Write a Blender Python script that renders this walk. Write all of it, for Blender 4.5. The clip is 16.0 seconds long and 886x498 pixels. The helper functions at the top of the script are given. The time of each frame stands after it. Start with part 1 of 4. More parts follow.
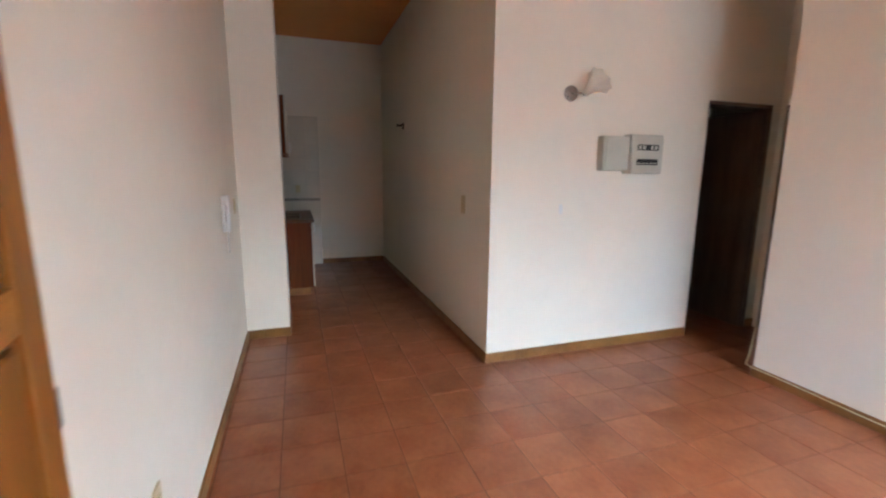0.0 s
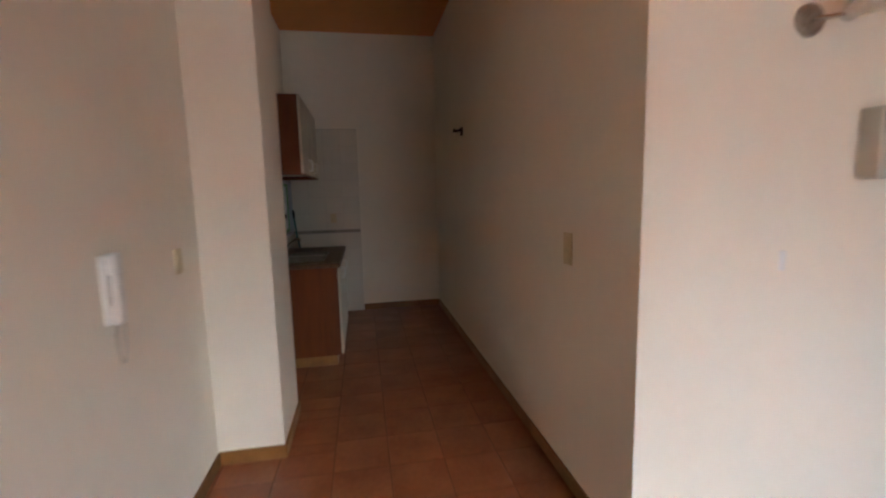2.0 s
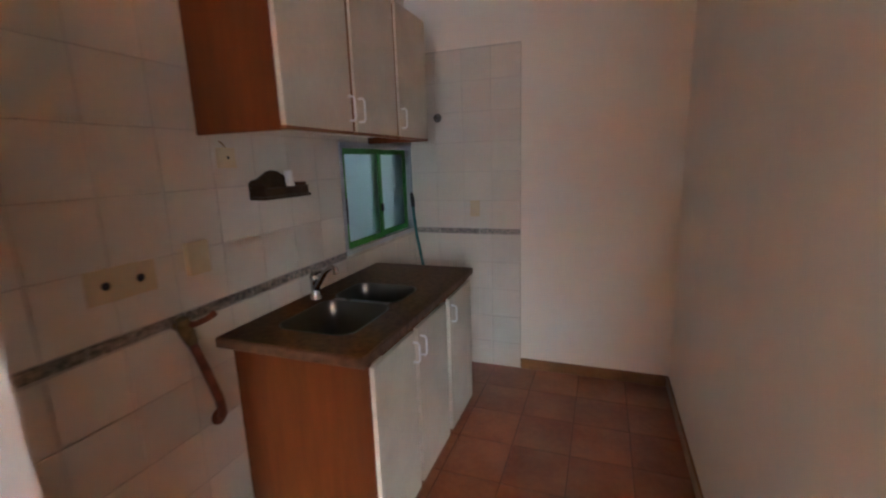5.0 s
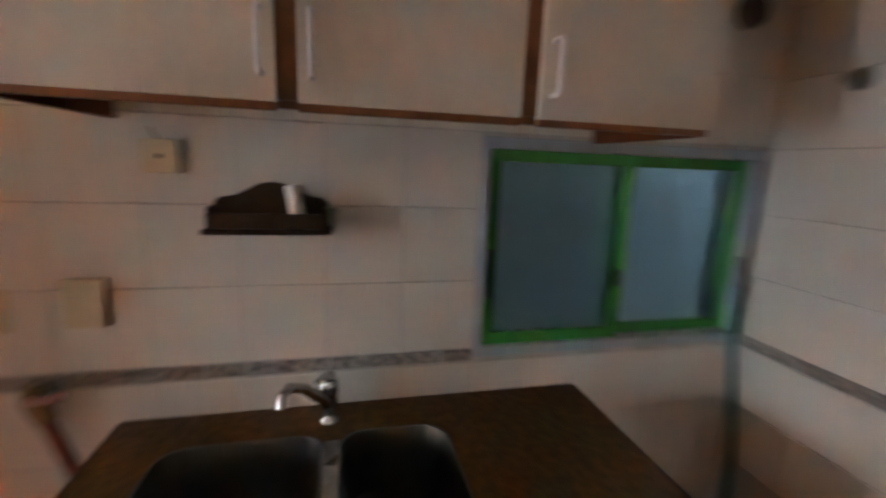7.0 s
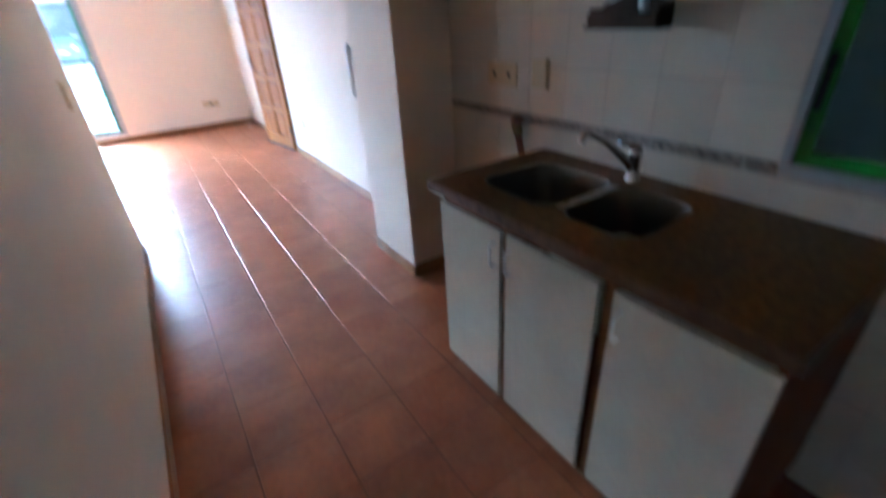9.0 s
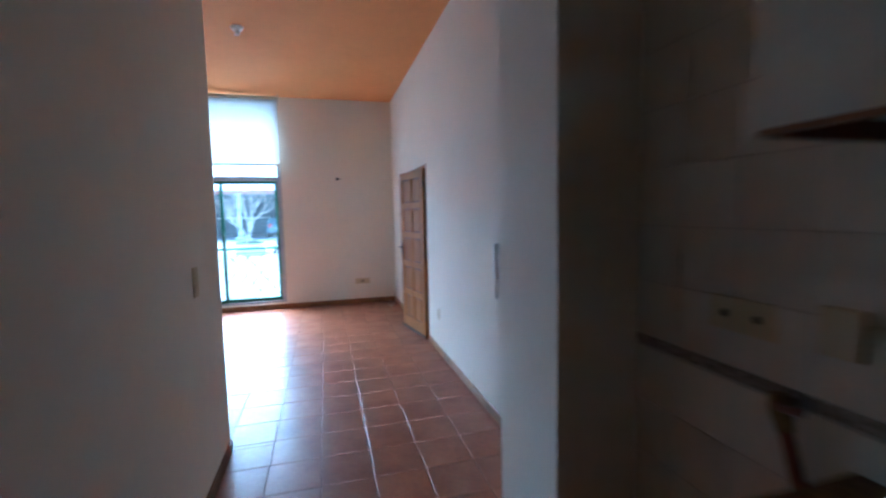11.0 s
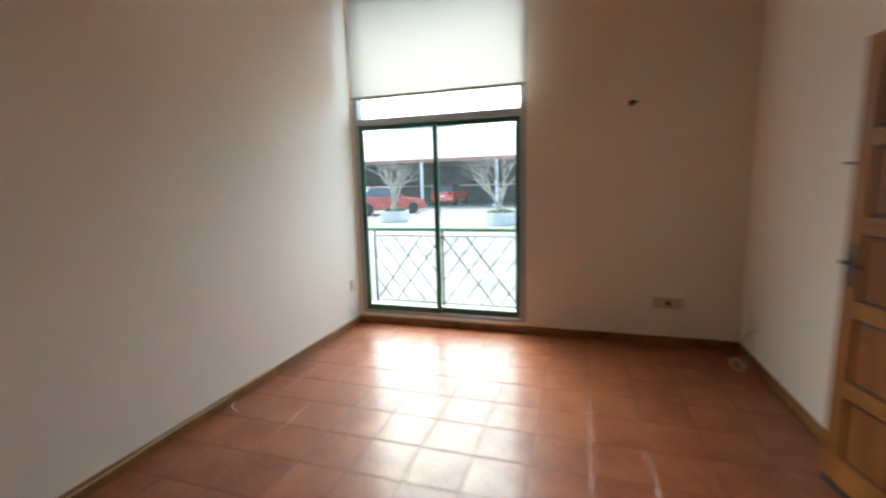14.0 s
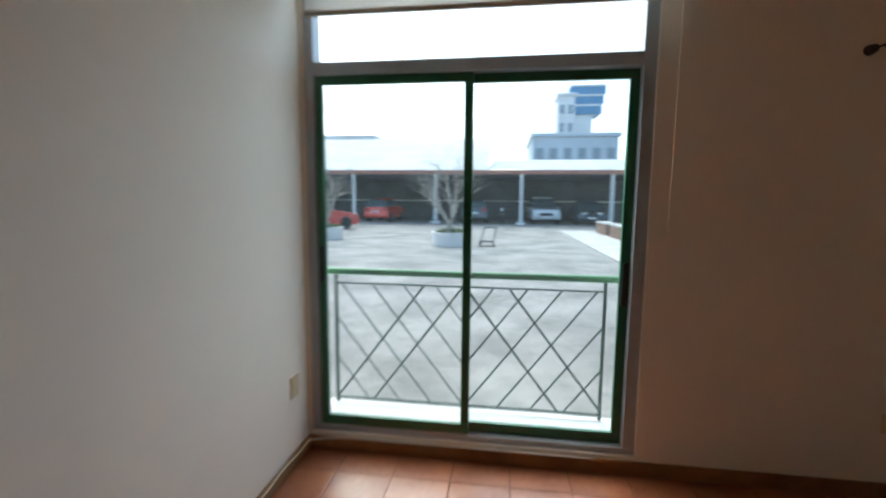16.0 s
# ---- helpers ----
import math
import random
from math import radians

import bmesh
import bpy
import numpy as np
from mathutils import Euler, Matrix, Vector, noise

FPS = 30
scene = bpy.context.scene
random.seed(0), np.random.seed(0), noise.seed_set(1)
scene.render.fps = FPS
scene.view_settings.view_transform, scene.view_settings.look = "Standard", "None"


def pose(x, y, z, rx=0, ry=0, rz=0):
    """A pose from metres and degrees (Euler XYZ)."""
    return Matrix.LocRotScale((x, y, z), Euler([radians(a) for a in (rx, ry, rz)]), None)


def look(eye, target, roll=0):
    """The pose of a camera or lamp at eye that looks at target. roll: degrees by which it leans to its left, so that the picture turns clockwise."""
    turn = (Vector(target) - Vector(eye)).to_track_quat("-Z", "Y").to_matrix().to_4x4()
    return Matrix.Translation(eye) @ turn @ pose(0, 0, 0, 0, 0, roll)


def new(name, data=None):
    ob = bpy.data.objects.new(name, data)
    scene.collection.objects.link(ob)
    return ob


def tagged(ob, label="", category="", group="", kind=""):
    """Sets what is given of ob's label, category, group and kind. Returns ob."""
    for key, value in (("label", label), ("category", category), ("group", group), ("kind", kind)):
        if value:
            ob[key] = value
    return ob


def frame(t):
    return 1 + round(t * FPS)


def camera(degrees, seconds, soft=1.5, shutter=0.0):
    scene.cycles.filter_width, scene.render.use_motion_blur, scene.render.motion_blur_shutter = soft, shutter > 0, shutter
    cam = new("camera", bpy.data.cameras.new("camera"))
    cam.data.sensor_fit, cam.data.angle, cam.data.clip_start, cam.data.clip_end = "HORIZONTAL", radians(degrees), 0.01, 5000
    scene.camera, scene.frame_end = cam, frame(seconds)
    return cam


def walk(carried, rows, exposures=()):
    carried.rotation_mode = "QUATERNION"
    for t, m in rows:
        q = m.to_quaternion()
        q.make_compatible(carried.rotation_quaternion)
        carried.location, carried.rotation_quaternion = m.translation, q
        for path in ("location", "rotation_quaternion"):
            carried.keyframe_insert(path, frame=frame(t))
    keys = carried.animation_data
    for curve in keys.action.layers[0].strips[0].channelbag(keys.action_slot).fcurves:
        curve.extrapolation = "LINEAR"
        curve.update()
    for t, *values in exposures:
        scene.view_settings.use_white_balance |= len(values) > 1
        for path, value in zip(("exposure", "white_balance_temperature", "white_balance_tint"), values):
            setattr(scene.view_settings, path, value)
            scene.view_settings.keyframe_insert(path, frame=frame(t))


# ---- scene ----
cam = camera(91.4, 16.0, soft=2.2, shutter=0.8)
PATH = [
    (0, (-1.314, -2.876, 1.432), (-0.684, -1.010, 1.084), 0.5),
    (0.5, (-1.219, -2.576, 1.450), (-0.654, -0.687, 1.116), -0.0),
    (1, (-1.084, -2.284, 1.468), (-0.669, -0.349, 1.179), -0.8),
    (1.5, (-1.039, -1.829, 1.450), (-0.670, 0.119, 1.182), -1.5),
    (2, (-0.939, -1.372, 1.445), (-0.581, 0.579, 1.188), -1.4),
    (2.5, (-0.790, -0.921, 1.472), (-0.488, 1.039, 1.214), -2.1),
    (3, (-0.698, -0.450, 1.488), (-0.478, 1.518, 1.206), -2.4),
    (3.5, (-0.594, 0.072, 1.503), (-0.673, 2.050, 1.217), -3.5),
    (5.8, (-0.402, 1.764, 1.488), (-1.210, 3.541, 1.055), -1.6),
    (6, (-0.390, 1.970, 1.478), (-1.248, 3.727, 1.058), -1.8),
    (6.5, (-0.485, 2.422, 1.517), (-1.894, 3.790, 1.139), -0.3),
    (7, (-0.654, 2.769, 1.544), (-2.564, 3.223, 1.162), 2.2),
    (7.5, (-0.650, 3.043, 1.505), (-2.496, 2.436, 1.031), 2.0),
    (8, (-0.547, 3.348, 1.446), (-1.970, 2.163, 0.689), -0.6),
    (8.5, (-0.419, 3.529, 1.395), (-1.520, 2.233, 0.341), -1.6),
    (9, (-0.335, 3.591, 1.454), (-1.273, 2.108, 0.494), -3.5),
    (9.5, (-0.361, 3.588, 1.645), (-1.413, 1.902, 1.422), -2.0),
    (9.7, (-0.339, 3.583, 1.665), (-1.382, 1.882, 1.519), -1.2),
    (11.8, (-0.782, 1.904, 1.414), (-1.012, -0.070, 1.194), -1.6),
    (12, (-0.762, 1.617, 1.460), (-0.964, -0.358, 1.217), -1.2),
    (12.5, (-0.834, 1.078, 1.419), (-0.819, -0.903, 1.148), -1.5),
    (13, (-0.784, 0.556, 1.440), (-0.498, -1.405, 1.166), -1.6),
    (13.5, (-0.723, 0.103, 1.429), (-0.302, -1.831, 1.140), -1.4),
    (14, (-0.490, -0.398, 1.438), (0.116, -2.281, 1.144), -1.5),
    (14.5, (-0.129, -0.847, 1.396), (0.541, -2.715, 1.144), -0.7),
    (15, (0.164, -1.297, 1.361), (0.832, -3.168, 1.128), -0.1),
    (15.5, (0.441, -1.772, 1.374), (1.012, -3.677, 1.161), 0.1),
    (16, (0.695, -2.230, 1.406), (0.965, -4.199, 1.181), 0.5),
]
EXPOSURES = [(0, 4.01, 5070, -4.7), (1.5, 3.8, 5250, -2.4), (2, 3.75, 5670, 0.6), (2.5, 3.86, 5800, 1.8), (3, 4.39, 6100, 3.0), (3.5, 4.61, 6020, 12.6), (6, 5.49, 4690, 0.2), (6.5, 5.43, 4580, -0.8), (7, 5.61, 5280, 5.2), (7.5, 5.67, 4860, 8.0), (8, 5.13, 4390, 3.3), (9, 5.07, 4220, -4.4), (9.7, 4.36, 4170, -4.6), (12, 3.2, 3840, -9.6), (12.5, 2.99, 4550, -8.5), (13, 2.9, 5220, -8.1), (13.5, 2.66, 5760, -5.7), (14, 2.46, 5880, -5.5), (14.5, 2.02, 5710, -10.1), (15, 1.81, 5700, -11.0), (16, 1.47, 5590, -5.3)]
walk(cam, [(t, look(eye, target, roll)) for t, eye, target, roll in PATH], EXPOSURES)

# ---- world, sun ----
world = bpy.data.worlds.new("sky")
scene.world = world
world.use_nodes = True
wn = world.node_tree.nodes
sky = wn.new("ShaderNodeTexSky")
sky.sky_type, sky.sun_disc = "NISHITA", False
sky.sun_elevation, sky.sun_rotation = radians(52), radians(155)
sky.dust_density, sky.air_density = 4.0, 1.0
world.node_tree.links.new(sky.outputs[0], wn["Background"].inputs[0])
wn["Background"].inputs[1].default_value = 0.15
sun = new("sun", bpy.data.lights.new("sun", "SUN"))
sun.data.energy, sun.data.angle, sun.data.color = 0.5, radians(90), (1.0, 0.99, 0.98)
sun.matrix_world = look((13.2, -28.3, 40), (0, 0, 0))


# ---- materials ----
def material(name, color, rough=0.6, metal=0.0, vary=0.12, scale=6.0, bump=0.0, bump_scale=60.0, piece=0.0,
             stretch=(1, 1, 1), second=None, spec=0.5, coat=0.0):
    """A surface with broad and fine variation; second is the colour of its darker figure, piece the difference from piece to piece."""
    m = bpy.data.materials.new(name)
    m.use_nodes = True
    nt = m.node_tree
    n, l = nt.nodes, nt.links
    b = n["Principled BSDF"]
    b.inputs["Roughness"].default_value = rough
    b.inputs["Metallic"].default_value = metal
    b.inputs["Specular IOR Level"].default_value = spec
    b.inputs["Coat Weight"].default_value = coat
    b.inputs["Coat Roughness"].default_value = 0.14
    tc = n.new("ShaderNodeTexCoord")
    mp = n.new("ShaderNodeMapping")
    mp.inputs["Scale"].default_value = stretch
    l.new(tc.outputs["Object"], mp.inputs[0])
    broad, fine = n.new("ShaderNodeTexNoise"), n.new("ShaderNodeTexNoise")
    broad.inputs["Scale"].default_value, fine.inputs["Scale"].default_value = scale, scale * 9
    broad.inputs["Detail"].default_value, fine.inputs["Detail"].default_value = 5, 4
    info = n.new("ShaderNodeObjectInfo")
    for t in (broad, fine):
        l.new(mp.outputs[0], t.inputs["Vector"])
    if piece:
        off = n.new("ShaderNodeVectorMath")
        off.operation = "MULTIPLY_ADD"
        l.new(info.outputs["Random"], off.inputs[0])
        off.inputs[1].default_value = (37, 53, 71)
        l.new(mp.outputs[0], off.inputs[2])
        for t in (broad, fine):
            l.new(off.outputs[0], t.inputs["Vector"])
    mix = n.new("ShaderNodeMix")
    mix.data_type = "RGBA"
    c2 = second or tuple(c * (1 - 2 * vary) for c in color)
    mix.inputs[6].default_value, mix.inputs[7].default_value = (*color, 1), (*c2, 1)
    add = n.new("ShaderNodeMath")
    add.operation = "MULTIPLY_ADD"
    l.new(fine.outputs["Fac"], add.inputs[0])
    add.inputs[1].default_value = 0.45
    l.new(broad.outputs["Fac"], add.inputs[2])
    ramp = n.new("ShaderNodeMapRange")
    ramp.inputs[1].default_value, ramp.inputs[2].default_value = 0.52, 0.98
    l.new(add.outputs[0], ramp.inputs[0])
    l.new(ramp.outputs[0], mix.inputs[0])
    out = mix.outputs[2]
    if piece:
        hs = n.new("ShaderNodeHueSaturation")
        mr = n.new("ShaderNodeMapRange")
        mr.inputs[3].default_value, mr.inputs[4].default_value = 1 - piece, 1 + piece
        l.new(info.outputs["Random"], mr.inputs[0])
        l.new(mr.outputs[0], hs.inputs["Value"])
        l.new(out, hs.inputs["Color"])
        out = hs.outputs[0]
    l.new(out, b.inputs["Base Color"])
    rr = n.new("ShaderNodeMapRange")
    rr.inputs[3].default_value, rr.inputs[4].default_value = max(rough - 0.07, 0.02), min(rough + 0.1, 1)
    l.new(broad.outputs["Fac"], rr.inputs[0])
    l.new(rr.outputs[0], b.inputs["Roughness"])
    if bump:
        bn, bp = n.new("ShaderNodeTexNoise"), n.new("ShaderNodeBump")
        bn.inputs["Scale"].default_value, bn.inputs["Detail"].default_value = bump_scale, 4
        l.new(mp.outputs[0], bn.inputs["Vector"])
        bp.inputs["Strength"].default_value, bp.inputs["Distance"].default_value = bump, 0.01
        l.new(bn.outputs["Fac"], bp.inputs["Height"])
        l.new(bp.outputs[0], b.inputs["Normal"])
    return m


def glass(name, color, rough, ior=1.45):
    m = bpy.data.materials.new(name)
    m.use_nodes = True
    b = m.node_tree.nodes["Principled BSDF"]
    b.inputs["Base Color"].default_value = (*color, 1)
    b.inputs["Roughness"].default_value = rough
    b.inputs["IOR"].default_value = ior
    b.inputs["Transmission Weight"].default_value = 1.0
    return m


def veiled(m, share):
    """A faint pale veil mixed into a pane, standing in for glare over the view outside."""
    n, l = m.node_tree.nodes, m.node_tree.links
    film, mix = n.new("ShaderNodeBsdfTranslucent"), n.new("ShaderNodeMixShader")
    film.inputs[0].default_value = (0.80, 0.86, 0.84, 1)
    mix.inputs[0].default_value = share
    l.new(n["Principled BSDF"].outputs[0], mix.inputs[1])
    l.new(film.outputs[0], mix.inputs[2])
    l.new(mix.outputs[0], n["Material Output"].inputs[0])


def cloth(name, color):
    """Thin woven fabric that lets part of the light through."""
    m = bpy.data.materials.new(name)
    m.use_nodes = True
    n, l = m.node_tree.nodes, m.node_tree.links
    d, t, mix = n.new("ShaderNodeBsdfDiffuse"), n.new("ShaderNodeBsdfTranslucent"), n.new("ShaderNodeMixShader")
    wv = n.new("ShaderNodeTexNoise")
    wv.inputs["Scale"].default_value = 900
    rm = n.new("ShaderNodeMix")
    rm.data_type = "RGBA"
    rm.inputs[6].default_value, rm.inputs[7].default_value = (*color, 1), (*(c * 0.9 for c in color), 1)
    l.new(wv.outputs["Fac"], rm.inputs[0])
    l.new(rm.outputs[2], d.inputs[0])
    l.new(rm.outputs[2], t.inputs[0])
    mix.inputs[0].default_value = 0.72
    l.new(d.outputs[0], mix.inputs[1])
    l.new(t.outputs[0], mix.inputs[2])
    holes, weave = n.new("ShaderNodeBsdfTransparent"), n.new("ShaderNodeMixShader")
    weave.inputs[0].default_value = 0.12
    l.new(mix.outputs[0], weave.inputs[1])
    l.new(holes.outputs[0], weave.inputs[2])
    l.new(weave.outputs[0], n["Material Output"].inputs[0])
    return m


PAINT = material("white_wall_paint", (0.85, 0.778, 0.66), 0.65, vary=0.025, scale=1.3, bump=0.10, bump_scale=70)
CEIL = material("apricot_ceiling_paint", (0.82, 0.355, 0.10), 0.75, vary=0.05, scale=1.0, bump=0.1, bump_scale=50)
TERRA = material("glazed_terracotta", (0.335, 0.116, 0.047), 0.36, vary=0.2, scale=4, bump=0.05, bump_scale=28, piece=0.07,
                 second=(0.205, 0.055, 0.018), coat=0.28)
GROUT = material("brown_grout", (0.20, 0.072, 0.030), 0.65, vary=0.25, scale=9, bump=0.2, bump_scale=200)
SKIRT = material("brown_skirting", (0.30, 0.14, 0.038), 0.38, vary=0.22, scale=5, bump=0.08)
WTILE = material("cream_glazed_tile", (0.71, 0.65, 0.54), 0.22, vary=0.03, scale=4, bump=0.04, bump_scale=20, piece=0.025)
WGROUT = material("pale_grout", (0.56, 0.51, 0.43), 0.7, vary=0.15, scale=12)
LISTEL = material("grey_patterned_border_tile", (0.10, 0.105, 0.095), 0.3, scale=55, second=(0.50, 0.42, 0.33), piece=0.1)
MAHOG = material("reddish_stained_wood", (0.175, 0.040, 0.0045), 0.55, spec=0.25, scale=3, vary=0.25, stretch=(1, 1, 0.12), bump=0.06)
PINE = material("varnished_honey_wood", (0.37, 0.142, 0.022), 0.45, scale=7, second=(0.22, 0.073, 0.010), stretch=(1, 1, 0.1), bump=0.08, spec=0.25)
PINE_X = material("varnished_honey_wood_rails", (0.42, 0.172, 0.029), 0.45, scale=7, second=(0.26, 0.092, 0.013), stretch=(1, 0.1, 1), bump=0.08, spec=0.25)
GROOVE = material("dark_panel_groove", (0.10, 0.030, 0.008), 0.45, scale=7, stretch=(1, 1, 0.1), bump=0.08)
CARVED = material("dark_carved_wood", (0.080, 0.038, 0.013), 0.6, scale=9, vary=0.3, bump=0.1, spec=0.25)
NICKEL = material("worn_nickel_plate", (0.40, 0.34, 0.29), 0.28, metal=1.0, vary=0.15, scale=25)
WALNUT = material("walnut_brown_door_wood", (0.19, 0.115, 0.078), 0.32, scale=8, vary=0.25, stretch=(1, 1, 0.12), bump=0.06)
DARKWOOD = material("dark_stained_wood", (0.045, 0.020, 0.010), 0.45, scale=8, stretch=(1, 1, 0.12), bump=0.1)
EDGE = material("orange_brown_wood_edge", (0.26, 0.095, 0.018), 0.45, vary=0.2, scale=12)
LAMIN = material("cream_laminate", (0.66, 0.585, 0.45), 0.42, vary=0.04, scale=5, bump=0.03, second=(0.58, 0.50, 0.38))
GRANITE = material("brown_granite", (0.165, 0.072, 0.015), 0.40, scale=38, second=(0.062, 0.025, 0.005), vary=0.3, bump=0.02, spec=0.2)
WORN = material("worn_brown_edge", (0.15, 0.066, 0.025), 0.5, vary=0.3, scale=30, second=(0.06, 0.024, 0.010))
STEEL = material("brushed_steel", (0.16, 0.145, 0.122), 0.32, metal=1.0, vary=0.05, scale=3)
CHROME = material("chrome", (0.52, 0.51, 0.50), 0.10, metal=1.0, vary=0.05)
GREEN = material("green_enamelled_aluminium", (0.035, 0.155, 0.070), 0.32, vary=0.15, scale=8)
KGREEN = material("bright_green_enamelled_aluminium", (0.088, 0.37, 0.052), 0.35, vary=0.15, scale=8)
RAILGREEN = material("mid_green_rail_paint", (0.11, 0.33, 0.14), 0.4, vary=0.15, scale=10)
IRON = material("dark_green_painted_iron", (0.035, 0.075, 0.055), 0.45, vary=0.25, scale=30)
ALU = material("grey_aluminium", (0.44, 0.465, 0.49), 0.4, metal=0.3, vary=0.08)
WHITEP = material("white_plastic", (0.78, 0.77, 0.74), 0.35, vary=0.03)
IVORY = material("ivory_plastic", (0.65, 0.535, 0.32), 0.4, vary=0.05)
GREYP = material("grey_plastic", (0.57, 0.545, 0.465), 0.4, vary=0.05)
BLACKP = material("black_plastic", (0.02, 0.02, 0.022), 0.4, vary=0.1)
BRASS = material("tarnished_brass", (0.30, 0.20, 0.09), 0.4, metal=1.0, vary=0.3, scale=30)
TEAL = material("teal_hose_rubber", (0.03, 0.17, 0.17), 0.5, vary=0.2, scale=20)
OPAL = glass("opal_lamp_glass", (0.92, 0.90, 0.86), 0.45)
CLEAR = glass("clear_glass", (0.97, 0.985, 0.98), 0.0, 1.05)
# glare from the bright yard is put into the panes as a pale veil
veiled(CLEAR, 0.010)
FROST = glass("frosted_glass", (0.62, 0.86, 0.89), 0.32, 1.3)
BLIND = cloth("white_blind_fabric", (0.51, 0.49, 0.455))
STONE = material("white_painted_masonry", (0.74, 0.73, 0.70), 0.7, vary=0.08, scale=4, bump=0.2, bump_scale=40)
ASPHALT = material("worn_asphalt", (0.275, 0.260, 0.236), 0.9, vary=0.25, scale=0.9, second=(0.125, 0.117, 0.105), bump=0.5, bump_scale=35)
CONC = material("pale_concrete", (0.46, 0.45, 0.42), 0.85, vary=0.15, scale=1.5, bump=0.2)


# ---- building helpers ----
def add_box(bm, x0, y0, z0, x1, y1, z1, bevel=0.0, segments=1):
    vs = bmesh.ops.create_cube(bm, size=1)["verts"]
    bmesh.ops.transform(bm, matrix=Matrix.Translation(((x0 + x1) / 2, (y0 + y1) / 2, (z0 + z1) / 2))
                        @ Matrix.Diagonal((abs(x1 - x0), abs(y1 - y0), abs(z1 - z0), 1)), verts=vs)
    if bevel:
        es = list({e for v in vs for e in v.link_edges})
        bmesh.ops.bevel(bm, geom=es, offset=bevel, segments=segments, affect="EDGES", profile=0.5)
    return bm


def box(x0, y0, z0, x1, y1, z1, bevel=0.0, segments=1):
    return add_box(bmesh.new(), x0, y0, z0, x1, y1, z1, bevel, segments)


def add_tube(bm, points, radius, sides=8, radii=None, caps=True):
    """A round bar along a line of points."""
    pts = [Vector(p) for p in points]
    rings = []
    ref = None
    for i, p in enumerate(pts):
        d = (pts[min(i + 1, len(pts) - 1)] - pts[max(i - 1, 0)]).normalized()
        if ref is None:
            ref = d.orthogonal().normalized()
        u = (ref - d * ref.dot(d)).normalized()
        ref = u
        v = d.cross(u)
        r = radii[i] if radii else radius
        rings.append([bm.verts.new(p + r * (math.cos(a) * u + math.sin(a) * v)) for a in (2 * math.pi * k / sides for k in range(sides))])
    for a, b in zip(rings, rings[1:]):
        for k in range(sides):
            bm.faces.new((a[k], a[(k + 1) % sides], b[(k + 1) % sides], b[k]))
    if caps:
        bm.faces.new(rings[0][::-1])
        bm.faces.new(rings[-1])
    return bm


def tube(points, radius, sides=8, radii=None):
    return add_tube(bmesh.new(), points, radius, sides, radii)


def lathe(profile, sides=24, axis="z", at=(0, 0, 0)):
    """A turned shape: profile of (radius, height) about the axis."""
    bm = bmesh.new()
    rings = []
    for r, h in profile:
        ring = []
        for k in range(sides):
            a = 2 * math.pi * k / sides
            c = (r * math.cos(a), r * math.sin(a), h)
            if axis == "x":
                c = (h, c[0], c[1])
            elif axis == "y":
                c = (c[0], h, c[1])
            ring.append(bm.verts.new(Vector(c) + Vector(at)))
        rings.append(ring)
    for a, b in zip(rings, rings[1:]):
        for k in range(sides):
            bm.faces.new((a[k], a[(k + 1) % sides], b[(k + 1) % sides], b[k]))
    for ring in (rings[0], rings[-1]):
        if (ring[0].co - ring[len(ring) // 2].co).length > 1e-5:
            bm.faces.new(ring)
    bmesh.ops.remove_doubles(bm, verts=bm.verts[:], dist=1e-6)
    bmesh.ops.recalc_face_normals(bm, faces=bm.faces[:])
    return bm


def mesh_of(name, bm, mat, smooth=False):
    me = bpy.data.meshes.new(name)
    bmesh.ops.recalc_face_normals(bm, faces=bm.faces[:])
    bm.to_mesh(me)
    bm.free()
    me.materials.append(mat)
    if smooth:
        me.shade_smooth()
        me.set_sharp_from_angle(angle=radians(40))
    return me


def part(name, bm, mat, parent=None, label="", smooth=False):
    ob = new(name, mesh_of(name, bm, mat, smooth))
    if parent:
        ob.parent = parent
    if label:
        ob["label"] = label
    return ob


def thing(name, label, category, group="", base=(0, 0, 0)):
    ob = new(name)
    ob.empty_display_size = 0.05
    ob.location = base
    return tagged(ob, label, category, group)


def setting(name, bm, mat, label="", category=""):
    return tagged(part(name, bm, mat), label, category, kind="structure")


def child(name, bm, mat, parent, label="", smooth=False):
    """A part given in world places under a thing that stands away from the origin."""
    ob = part(name, bm, mat, parent, label, smooth)
    ob.matrix_parent_inverse = Matrix.Translation(parent.location).inverted()
    return ob


# ---- plan ----
XL, XR = -1.770, 1.758          # side walls of the living room
YW = -4.437                  # window wall
YK = 4.075                    # end wall of the kitchen
XP, YP0, YP1 = -1.425, 1.010, 1.525   # pier between living room and kitchen
XH, YH = 2.80, -0.815         # small hall
ZC = 3.33                     # ceiling
XT = -1.762                   # face of the kitchen tiles
T = 0.16
YB = -0.04                    # wall with the meter boxes

DY0, DY1, DZ = -2.825, -1.95, 2.045   # entrance door frame
WX0, WX1, WZ0, WZ1 = -0.005, 1.735, 0.10, 3.29   # tall window
KY0, KY1, KZ0, KZ1 = 3.132, 4.045, 1.006, 1.622  # kitchen window
HX0, HX1 = 1.958, 2.70         # hall doorway in the north wall
HY0, HY1 = -0.78, -0.09       # hall doorway in the east wall

